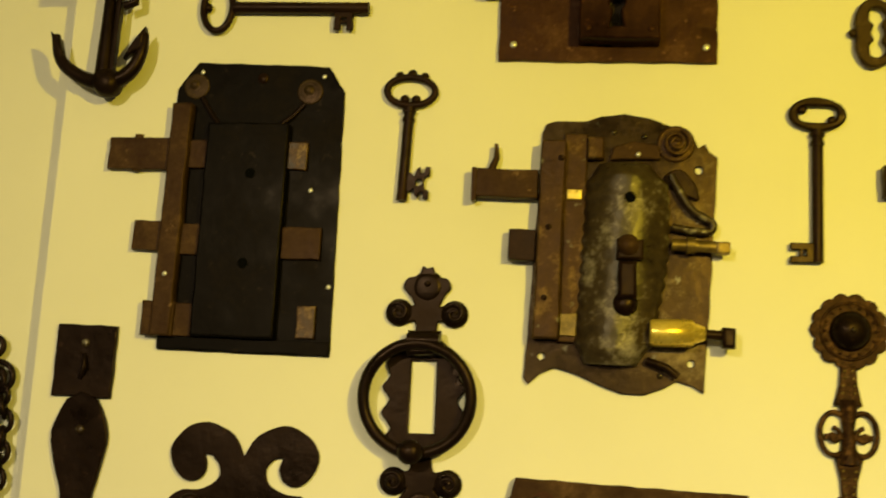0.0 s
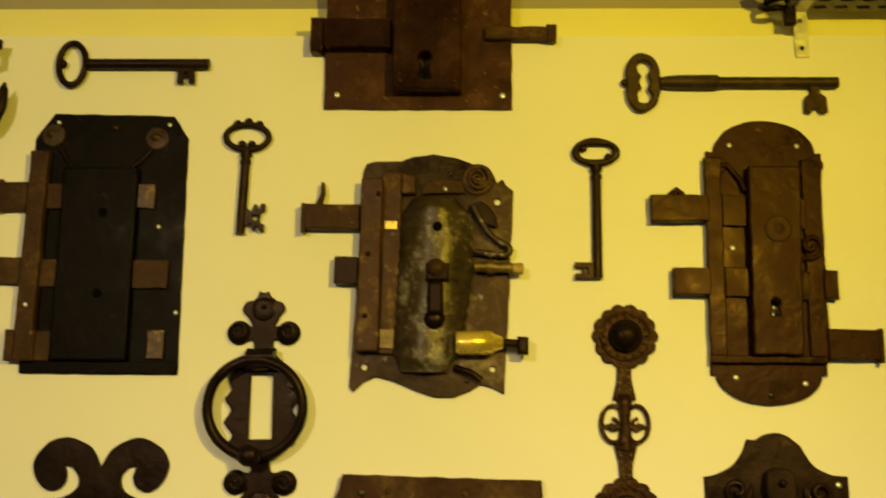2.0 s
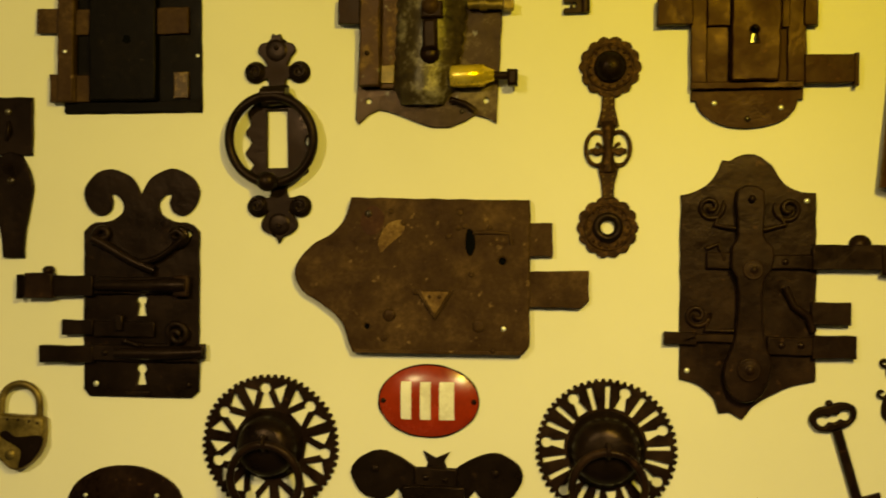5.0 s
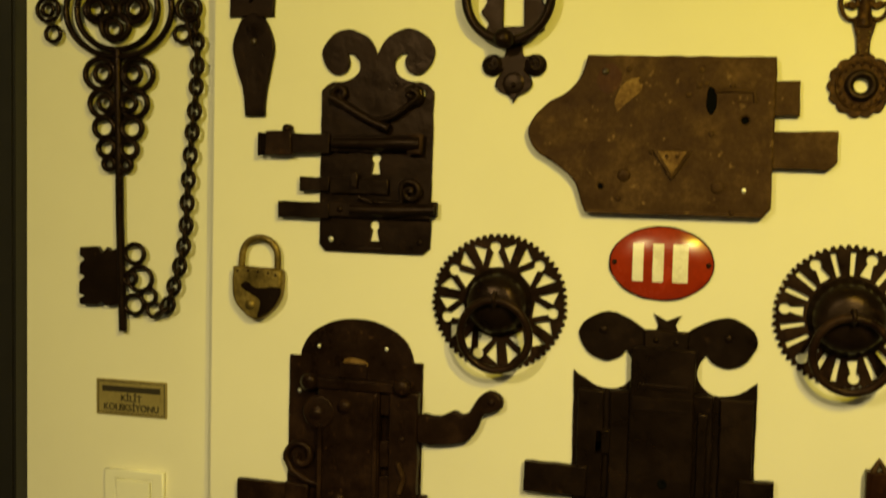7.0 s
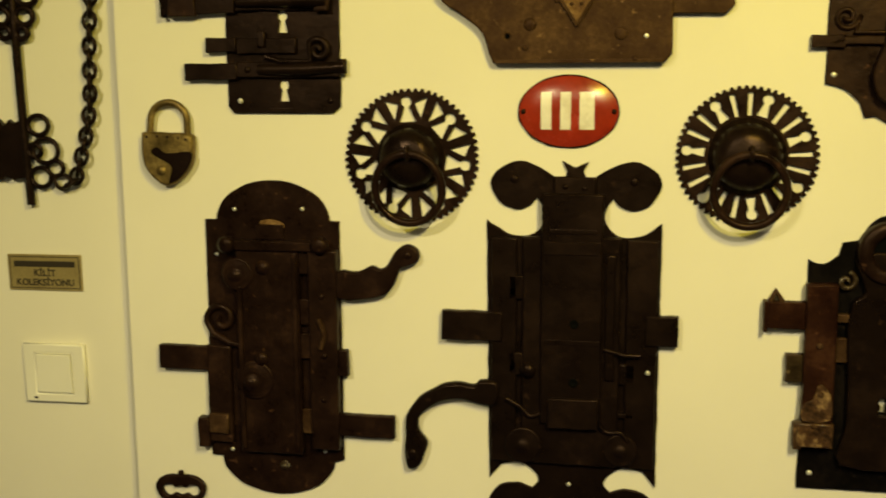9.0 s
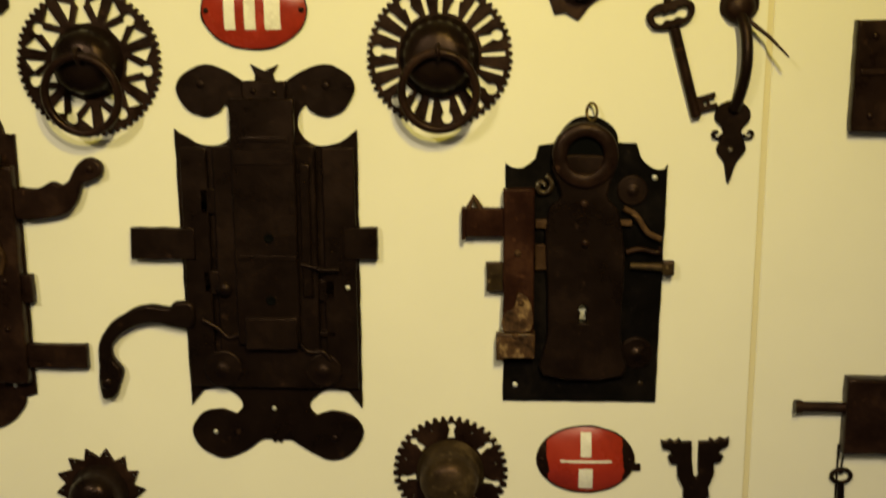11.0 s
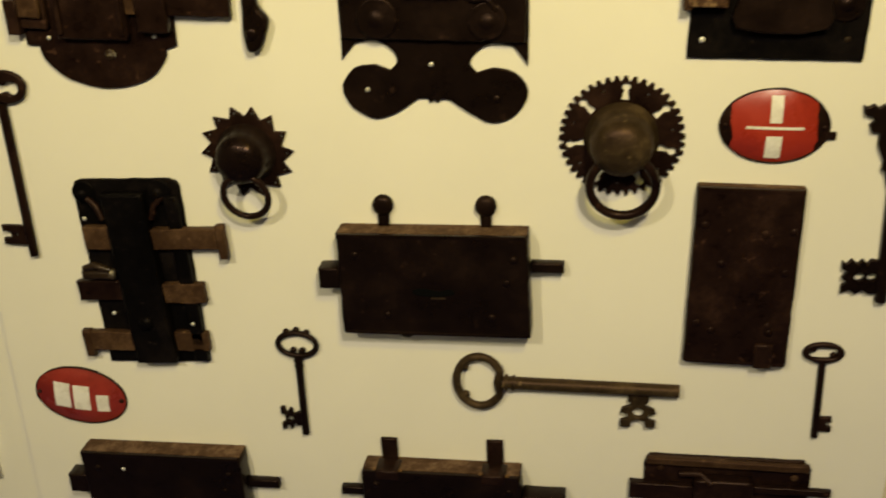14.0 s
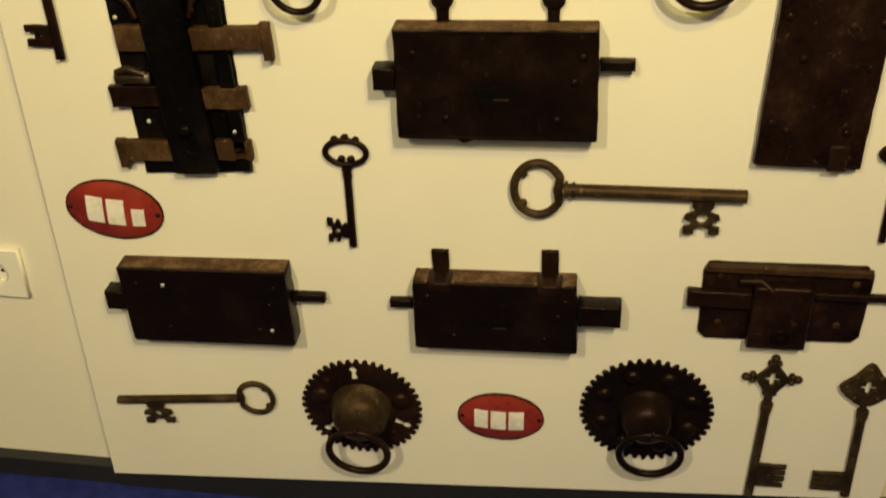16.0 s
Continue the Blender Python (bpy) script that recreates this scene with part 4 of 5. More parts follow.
def lock_ring_top():
    k = thing("ring_topped_lock", 0.525, 1.324, "black lock with a large ring opening and rusty rail", "lock", "old locks")
    outline = [(96, 143)] + soft([(92, 137), (80, 137), (66, 148), (60, 167)], 3, False) + [(38, 167)] + arc(4, 168, 34, 0, 180, 14, 30) + [(-53, 164)] + soft([(-57, 148), (-70, 139), (-82, 138), (-91, 143)], 3, False) + [(-93, -146), (91, -145)]
    part("back_plate", flat([outline], 0, 5, 1), JET, k)
    body = soft([(-36, 150), (-26, 108), (-40, 92), (-44, 60), (-42, 20), (-40, -60), (-44, -110), (48, -110), (46, -60), (48, 20), (46, 60), (38, 92), (26, 108), (33, 150)], 3)
    case = part("case", flat([body, keyhole(1, -34, 22)], 5, 18, 2), BLACK, k)
    part("keyhole_backing", box(-3, 5, -43, -26, 5.4, 6.4, 0.2), ZINC, k)
    part("ring", lathe([(38, 5), (38, 20), (36, 23), (24, 23), (21, 21), (21, 6), (0, 6)], 0, 154, 32), DARK, k)
    part("ring_hole", lathe([(21.5, 16), (0, 16)], 0, 154, 24), HOLE, k)
    part("hanger", tube([(7 + 5.5 * math.cos(a), 203 + 10 * math.sin(a), 9 + 6 * math.cos(a)) for a in (2 * pi * i / 24 for i in range(24))], 1.5, True), OLDBRASS, k, "thin wire hanging ring")
    rail = part("edge_rail", box(-93, -57, -56, 115, 5, 22, 2), UMBER, k, "dark brown iron edge rail")
    part("rail_foot", box(-97, -55, -88, -57, 4, 23, 2), FLAKE, k, "rusty flaking rail foot")
    bolt(k, -141, -92, 58, 91, 2, 16, UMBER, -1)
    part("bolt_spur", tube([(-134, 90, 9), (-128, 104, 9), (-120, 90, 9)], 4), BROWN, k)
    bolt(k, -113, -92, -8, 26, 2, 15, BRONZE)
    bolt(k, -101, -92, -92, -60, 2, 20, BROWN)
    part("pin", join(tube([(55, 24, 12), (92, 23, 12)], 5, False, 3, (0.7, 1)), box(92, 106, 13, 31, 6, 18, 3)), BRONZE, k, "worn dark bronze pin")
    part("spring", tube([(u, w, 12) for u, w in soft([(46, 92), (60, 84), (74, 64), (90, 56)], 4, False)], 3.6), BROWN, k)
    part("spring", tube([(u, w, 12) for u, w in soft([(50, 40), (66, 44), (86, 40), (90, 46)], 4, False)], 3), DARK, k)
    part("scroll", spiral(-48, 118, 10, 12, 1.2, 3, 0, 3.2), STEEL, k)
    rosette(k, 56, 112, 5, 18, BLACK, 9)
    rosette(k, 66, -84, 5, 20, BLACK, 8)
    rivets(case, 18, [(0, 98), (2, 52)], 5, DARK, 3)
    part("rail_scale", flat([soft([(-92, -54), (-60, -52), (-60, -20), (-74, -8), (-80, -26), (-92, -34)], 3)], 21.6, 22.6, 0.4), FLAKE, k, "flaking rust on the rail")
    part("pin_hole", lathe([(4.5, 17.5), (4.5, 18.4), (3, 18.6), (0, 18.2)], 2, 50, 12), HOLE, k)
    pieces("crossbar", (box(-56, -40, 68, 78, 5, 14, 1.5), box(-56, -40, 18, 48, 5, 12, 1.5), box(40, 56, 72, 78, 5, 14, 1)), BROWN, k)
    rivets(rail, 22.5, [(-76, 40), (-72, -20), (-78, -60)], 4, BROWN, 2)
    screws(k, 5, [(81, 127), (-78, -126)], 3.4)
    screws(k, 5, [(72, -122)], 3.4, STEEL)


for build in (lock_tall_brown, lock_black_large, lock_ornate, lock_round_ends, lock_ram_horn, lock_shield, lock_centre_bar, lock_arch, lock_bat, lock_ring_top):
    build()


def box_lock(name, x, z, label, w, h, d, tilt=0.0, left=None, right=None, ears=(), mat=None, taper=0.0, slot=True, feet=()):
    """A deep chest lock: a sheet-iron box with bolts at its ends. left, right: reach, height and middle of each bolt."""
    mat = mat or BLACK
    k = thing(name, x, z, label, "lock", "box locks", tilt)
    case = part("case", flat([[(-w / 2, -h / 2), (w / 2, -h / 2), (w / 2 - taper, h / 2), (-w / 2 + taper, h / 2)]], 0, d, 2.5), mat, k)
    pieces("lid_edge", (box(-w / 2 + taper + 2, w / 2 - taper - 3, h / 2 - 4, h / 2 + 0.4, d - 4, d + 0.7, 0.8), box(-w / 2 + 3, w / 2 - 2, -h / 2 - 0.3, -h / 2 + 4, d - 4, d + 0.7, 0.8)), mat, k)
    # Dust and the lamps' light from above are both in this colour.
    part("top_plate", box(-w / 2 + taper + 1, w / 2 - taper - 1, h / 2 - 1, h / 2 + 0.8, 1, d - 5, 0.4, 0, 0), LIT_DUST, k, "dusty brown top face, lightened for light from above")
    for side, spec in ((-1, left), (1, right)):
        if spec:
            reach, hh, mid = spec
            a, b = side * w / 2, side * (w / 2 + reach)
            part("bolt", box(min(a, b), max(a, b), mid - hh / 2, mid + hh / 2, 5, 5 + min(hh, d - 8), 1.5), mat, k)
    for u, hh in ears:
        part("ear", join(box(u - 7, u + 7, h / 2 - 14, h / 2 + hh * 0.6, 3, 8, 1.5), lathe([(13, 2), (13, 8), (8, 11), (0, 11)], u, h / 2 + hh * 0.72, 18)), mat, k)
    for u in feet:
        part("foot", lathe([(12, 2), (12, d * 0.6), (8, d * 0.7), (0, d * 0.7)], u, -h / 2 - 1, 16), mat, k)
    if slot:
        part("keyhole", flat([soft([(-26, -6), (-10, -3), (6, -6), (22, -3), (26, -10), (4, -14), (-20, -12)], 3)], d - 1, d + 1.1, 0.3), HOLE, case)
        # Pale sliver that stands for a grey glint below the slot.
        part("slot_lip", box(-3, 15, -17, -14.5, d - 1, d + 1.6, 0.6), STEEL, case)
    rivets(case, d, [(-w * 0.4, h * 0.3), (w * 0.42, h * 0.28), (-w * 0.25, -h * 0.3), (w * 0.3, -h * 0.3), (w * 0.38, h * 0.05)], 5, mat, 2.5)
    return k


box_lock("chest_lock", 0.152, 0.893, "black sheet-iron chest lock with two eared hinges", 237, 136, 34, 2.3, (26, 27, 6), (40, 13, 20), ((-61, 38), (65, 38)), BLACK, 2, True, (-40,))
k = box_lock("chest_lock", -0.239, 0.540, "black sheet-iron chest lock with a slim side bolt", 236, 122, 34, 2.8, (28, 30, 4), (46, 12, 8), (), BLACK, 0, False, (-30,))
screws(k, 34, [(-56, 36), (88, -36)], 3)
k = box_lock("chest_lock", 0.158, 0.558, "black sheet-iron chest lock with two upright lugs", 220, 108, 35, 2.4, (34, 12, 4), (56, 32, 6), (), BLACK, 3, True, (-72, 66))
for u, rise in ((-72, 88), (72, 92)):
    part("lug", join(box(u - 11, u + 11, 36, rise, 2, 8, 4), box(u - 16, u + 16, 40, 56, 6, 36, 2)), DARK, k)
    pieces("torn_edge", [flat([[(v, 50), (v + 7, 49), (v + 5, 57 + i), (v + 1, 56)]], 28, 33 + i, 1) for i, v in enumerate((u - 21, u + 15))], TAN, k)
k = box_lock("plain_box_lock", 0.518, 0.917, "plain dark brown sheet-iron lock cover", 122, 230, 16, 0.5, None, None, (), DARK, 1, False)
rivets(k, 16, [(-26, 20), (34, -60), (-48, -60), (20, 60)], 5, DARK, 2)
pieces("bottom_lug", (box(-30, 0, -118, -108, 0, 10, 1.5), box(22, 44, -118, -84, 2, 20, 2)), DARK, k)
part("top_fold", box(-60, 58, 108, 114, 0, 14, 1), BROWN, k)


def lock_open_latch():
    k = thing("open_latch", 0.530, 0.594, "dark brown lock plate with an exposed square case", "lock", "box locks", 1.5)
    part("back_plate", flat([[(-100, 60), (-106, 46), (-104, -52), (-94, -62), (92, -58), (102, -48), (104, 50), (94, 62)]], 0, 6, 1), DARK, k)
    part("case", box(-42, 32, -62, 36, 5, 24, 3), DARK, k)
    part("top_ledge", box(-104, 100, 50, 60, 5, 14, 1.5), BROWN, k)
    bolt(k, -124, -40, -4, 20, 4, 16, DARK)
    bolt(k, 30, 130, 14, 24, 6, 14, DARK)
    part("hasp", tube([(-60, 36, 10), (-34, 40, 14), (-20, 30, 22)], 5), DARK, k)
    rosette(k, -2, -40, 26, 12, BLACK, 6)
    rivets(k, 6, [(-80, -34), (70, -30), (84, 36), (-84, 40)], 5, BROWN)


lock_open_latch()


def lock_tilted():
    k = thing("strap_lock", -0.243, 0.872, "black lock plate with brown bolts and a central strap", "lock", "old locks", 3.8)
    part("back_plate", flat([[(-64, 122), (-60, 129), (-52, 132), (66, 131), (75, 128), (79, 120), (75, -133), (-69, -135)]], 0, 5, 1), JET, k)
    part("centre_strap", box(-22, 34, -128, 116, 4, 22, 3), JET, k)
    part("side_rail", box(58, 76, -128, 110, 4, 14, 2), JET, k)
    bolt(k, 34, 130, 38, 66, 4, 17, BROWN)
    part("hook_tip", box(120, 132, 24, 70, 4, 19, 3), BROWN, k)
    bolt(k, -60, -22, 38, 70, 4, 15, BROWN)
    bolt(k, 34, 90, -40, -12, 4, 15, BROWN)
    bolt(k, -86, -22, -36, -8, 4, 14, DARK)
    bolt(k, -92, -22, -112, -84, 4, 15, BROWN)
    part("hook_tip", box(-96, -84, -122, -82, 3, 17, 3), BROWN, k)
    bolt(k, 36, 82, -112, -84, 4, 14, BROWN)
    for u in (-50, 52):
        rosette(k, u, 114, 5, 16, JET, 10)
    part("bent_tab", box(-74, -30, -4, 8, 5, 18, 3), STEEL, k)
    part("bent_tab", tube([(-70, 10, 12), (-52, 18, 18), (-34, 8, 14)], 5), STEEL, k)
    for u, s in ((-34, 1), (44, -1)):
        part("brace", tube([(u - 12 * s, 108, 8), (u, 98, 12), (u + 6 * s, 80, 14)], 4), DARK, k)
    part("arch_stud", lathe([(10, 21), (9, 25), (0, 27)], 4, -66, 16), JET, k)
    screws(k, 5, [(-58, 78), (-48, -60)], 3)
    screws(k, 16, [(66, -70)], 2.6)


lock_tilted()

# ---- knockers, plates and fittings ----


def toothed(R, n, depth):
    pts = []
    for i in range(n):
        a = 2 * pi * i / n
        for f, r in ((0.0, R - depth), (0.22, R), (0.56, R), (0.78, R - depth)):
            b = a + f * 2 * pi / n
            pts.append((r * math.cos(b), r * math.sin(b)))
    return pts


def polar(r, deg):
    return (r * math.cos(radians(deg)), r * math.sin(radians(deg)))


def disc_knocker(name, x, z, label, outline, holes, hub, ring, mat=None, tilt=0.0, bumps=(), hub_mat=None):
    """A pierced round backplate with a turned boss and a hanging ring. ring: middle, radius, bar radius and depth."""
    mat = mat or DARK
    k = thing(name, x, z, label, "door knocker", "ring knockers", tilt)
    plate = part("backplate", flat([outline] + holes, 0, 5, 0.9), mat, k)
    r, h = hub
    boss = part("boss", lathe([(r * 1.12, 4), (r * 1.12, 7), (r, 9), (r * 0.97, h * 0.55), (r * 0.86, h * 0.82), (r * 0.55, h * 0.96), (0, h)], 0, 0, 36), hub_mat or BLACK, k)
    u, w, R, q, d = ring
    part("ring", torus(u, w - 1.5, d - 5, R, q, R + 1, 6), mat, k, "hanging iron ring")
    top = w + R
    part("staple", tube([(u - 2, top + 6, h * 0.75), (u, top + 8, d + 2), (u, top + 2, d + q + 3), (u, top - 7, d + 1), (u, top - 5, h * 0.5)], 2.6), mat, boss)
    for bu, bw, br in bumps:
        part("bump", lathe([(br, 4), (br * 0.9, 8), (br * 0.5, 11), (0, 12)], bu, bw, 16), mat, plate)
    return k


fans = []
for i in range(7):
    a = radians(95 + i * 360 / 7)
    c, q = math.cos(a), math.sin(a)
    for petal in ([(64, -3.2), (66, -6), (71, -7.2), (75.5, -5), (77, 0), (75.5, 5), (71, 7.2), (66, 6), (64, 3.2), (45, 10.6), (44.6, -10.6)], [(73.5, -28), (68, -10.5), (47.5, -17)], [(73.5, 28), (47.5, 17), (68, 10.5)]):
        fans.append([(c * r - q * t, q * r + c * t) for r, t in petal])
disc_knocker("ring_knocker", -0.0555, 1.585, "black knocker on a toothed disc pierced with fan shapes", toothed(87, 60, 4), fans, (38, 38), (4, -35, 43, 5, 46))

slots = []
for i in range(7):
    a = 20 + i * 360 / 7
    slots.append(keyhole(*polar(63.5, a), 28, a - 90))
    for s in (17, 34):
        c, q = polar(1, a + s), polar(1, a + s + 90)
        slots.append([(c[0] * r + q[0] * t, c[1] * r + q[1] * t) for r, t in ((48.5, -2.5), (76, -3.3), (76, 3.3), (48.5, 2.5))])
disc_knocker("ring_knocker", 0.357, 1.590, "black knocker on a toothed disc pierced with slots and keyholes", toothed(84, 60, 4), slots, (41, 38), (2, -37, 42, 5, 45))

holes = [keyhole(*polar(53.5, 88 + i * 360 / 7), 20.5, i * 360 / 7 - 2) for i in range(7)] + [circle(*polar(57, 88 + (i + 0.5) * 360 / 7), 1.7, 8) for i in range(7)]
disc_knocker("ring_knocker", 0.368, 1.084, "dark knocker on a toothed disc with keyhole piercings", toothed(71, 42, 6), holes, (37, 58), (4, -46, 37, 5.5, 42), DARK, 0, (), BRONZE)

star = []
for i in range(14):
    star += [polar(46, (i - 0.46) * 360 / 14), polar(58.5, i * 360 / 14 + 3), polar(46, (i + 0.46) * 360 / 14)]
disc_knocker("star_knocker", -0.079, 1.046, "small dark knocker on a spiked star plate", star, [circle(*polar(50, 360 / 14 * i + 1), 1.9, 8) for i in range(14)], (33, 46), (3, -45, 28, 4.2, 36), DARK)

holes = [keyhole(*polar(66, a), 25, a - 90) for a in (98, -23, 221)]
disc_knocker("ring_knocker", -0.0365, 0.350, "dark knocker on a toothed disc with three keyholes", toothed(90, 44, 7), holes, (42, 46), (-2, -55, 44, 5.5, 44), DARK, 0, ((-60, 18, 15), (58, 20, 15), (0, -64, 12)), BRONZE)
disc_knocker("ring_knocker", 0.375, 0.388, "black knocker on a toothed disc with domed bosses", toothed(94, 44, 7), [], (36, 46), (9, -50, 43, 5.5, 42), BLACK, 0, tuple((*polar(66, a), 13) for a in range(22, 382, 45)))


def oval_plate(x, z, a, b, label, red, bars, worn=False, tilt=0.0):
    """A domed oval enamel plate; bars: (u, w, width, height) of its white marks."""
    k = thing("enamel_plate", x, z, label, "sign plate", "oval plates", tilt)
    H, prof = 9.0, 8

    def dome(u, w):
        q = min(1.0, (u / a) ** 2 + (w / b) ** 2)
        return 2.0 + H * (1 - q ** 1.3)

    def cap(k0, k1, mat, name, rise=0.0, label=""):
        bm = bmesh.new()
        rows, seg = [], 48
        for i in range(prof + 1):
            f = k0 + (k1 - k0) * i / prof
            if f < 1e-6:
                rows.append([bm.verts.new(uwd(0, 0, dome(0, 0) + rise))])
            else:
                rows.append([bm.verts.new(uwd(a * f * math.cos(2 * pi * j / seg), b * f * math.sin(2 * pi * j / seg), dome(a * f * math.cos(2 * pi * j / seg), b * f * math.sin(2 * pi * j / seg)) + rise)) for j in range(seg)])
        for p, q in zip(rows, rows[1:]):
            for j in range(seg):
                n = (j + 1) % seg
                quad = [p[j % len(p)], p[n % len(p)], q[n % len(q)], q[j % len(q)]]
                quad = [v for i, v in enumerate(quad) if v not in quad[:i]]
                bm.faces.new(quad)
        part(name, from_bm(bm, True), mat, k, label)

    cap(0, 0.985, red, "face")
    part("rim", flat([circle(0, 0, a, 48, b), circle(0, 0, a * 0.975, 48, b * 0.965)], 0, 4.2, 0.8), DARK, k)

    def patch(u0, w0, wd, ht, mat, name, rise, label="", curve=0):
        bm = bmesh.new()
        n, m = 8, 6
        grid = [[bm.verts.new(uwd(u0 + wd * (i / n - 0.5), w0 + ht * (j / m - 0.5), dome(u0 + wd * (i / n - 0.5), w0 + ht * (j / m - 0.5)) + rise)) for j in range(m + 1)] for i in range(n + 1)]
        for i in range(n):
            for j in range(m):
                bm.faces.new((grid[i][j], grid[i + 1][j], grid[i + 1][j + 1], grid[i][j + 1]))
        r = bmesh.ops.extrude_face_region(bm, geom=bm.faces[:])
        for v in r["geom"]:
            if isinstance(v, bmesh.types.BMVert):
                v.co.y += 0.0012
        part(name, from_bm(bm), mat, k, label)

    for u, w, wd, ht in bars:
        patch(u, w, wd, ht, WHITE_ENAMEL, "mark", 0.7, "plain white enamel bar")
    if worn:
        for s in (-1, 1):
            bm = bmesh.new()
            cols = []
            for i in range(7):
                f = 0.76 + 0.215 * i / 6
                reach = b * 0.97 * math.sqrt(1 - f * f)
                cols.append([])
                for j in range(9):
                    w = reach * (j / 4 - 1)
                    u = s * a * (f + (0.05 * noise.noise((w * 0.11, s * 3.1, 0.4)) - (0.04 if w > 0 else 0) * s if i == 0 else 0))
                    cols[-1].append(bm.verts.new(uwd(u, w, dome(u, w) + 0.5)))
            for p, q in zip(cols, cols[1:]):
                for j in range(8):
                    bm.faces.new((p[j], p[j + 1], q[j + 1], q[j]))
            part("bare_iron", from_bm(bm, True), DARK, k, "patch of bare chipped iron")
        part("tab", box(a - 4, a + 7, -14, -5, 0, 4, 1), DARK, k)
    for s in (-1, 1):
        part("nail", lathe([(3.2, 2), (3.2, dome(s * a * 0.89, 0) + 1.2), (0, dome(s * a * 0.89, 0) + 2)], s * a * 0.89, 0, 12), DARK, k)
    return k


oval_plate(0.143, 1.643, 62.5, 45, "glossy red oval enamel plate with three white bars", RED, ((-27, 1, 13, 46), (-3, 1, 13, 46), (23, 1, 18, 46)))
oval_plate(0.534, 1.103, 60, 43.5, "red oval enamel plate with chipped ends and white bars", RED, ((0, 21, 13, 30), (0, 0, 62, 3), (0, -23, 17, 27)), True, 0.5)
oval_plate(-0.359, 0.671, 68, 46, "dull red oval enamel plate with three white bars", DULLRED, ((-24, 2, 24, 39), (5, 1, 24, 39), (35, -5, 17, 27)), False, -3)
oval_plate(0.169, 0.353, 63, 44.5, "small red oval enamel plate with three white bars", DULLRED, ((-28, 0, 20, 34), (-3, 0, 22, 34), (23, 0, 22, 34)), False, 1)


def escutcheon_knocker():
    k = thing("escutcheon_knocker", -0.046, 1.966, "black iron door knocker with clover ends and a square ring", "door knocker", "", 1.0)
    end = soft([(11, 62), (12, 72), (22, 70), (34, 73), (39, 82), (32, 91), (20, 90), (13, 88), (18, 98), (24, 106), (20, 116), (9, 119), (5, 128)], 3, False)
    half = [(0, 126)] + end[::-1] + soft([(14, 56), (24, 46), (38, 32), (34, 18), (42, 6), (34, -6), (42, -20), (32, -34), (38, -44), (20, -54)], 3, False)
    low = soft([(10, -62), (12, -74), (24, -74), (36, -78), (39, -88), (30, -95), (18, -90), (14, -92), (22, -102), (23, -112), (14, -120), (6, -122)], 3, False) + [(0, -132)]
    left = [(-u, w) for u, w in reversed(half + low) if abs(u) > 1e-6]
    window = [(-13, 33), (12, 33), (12, -38), (-14, -38)]
    esc = part("escutcheon", flat([half + low + left, window], 0, 6, 1.4), BLACK, k, "pierced black iron plate with clover ends")
    part("ring", torus(-4.5, -4, 20, 53, 6.0, 53, 3, 56), BLACK, k, "heavy black iron ring")
    part("ring_hinge", join(box(-16, 16, 38, 62, 5, 22, 4), tube([(-16, 52, 22), (16, 52, 22)], 7)), BLACK, k)
    part("striker", lathe([(8, 5), (8, 20), (12, 24), (12, 32), (6, 36), (0, 37)], -8, -56, 18), BLACK, k)
    for u, w in ((-30, 81), (30, 80), (-29, -85), (29, -86)):
        part("lobe", lathe([(14, 2), (13, 6), (7, 7.6), (0, 8)], u * 0.93, w, 20), BLACK, esc)
        part("curl", spiral(u * 0.93, w, 8, 10, 1.4, 2, 0, 2.4), BLACK, esc)
    for w, s in ((107, 1), (-108, -1)):
        part("lobe", lathe([(17, 2), (16, 5.5), (10, 6.8), (0, 7)], 0, w, 22), BLACK, esc)
    rivets(esc, 9, [(0, 110), (0, -110)], 3, BLACK)


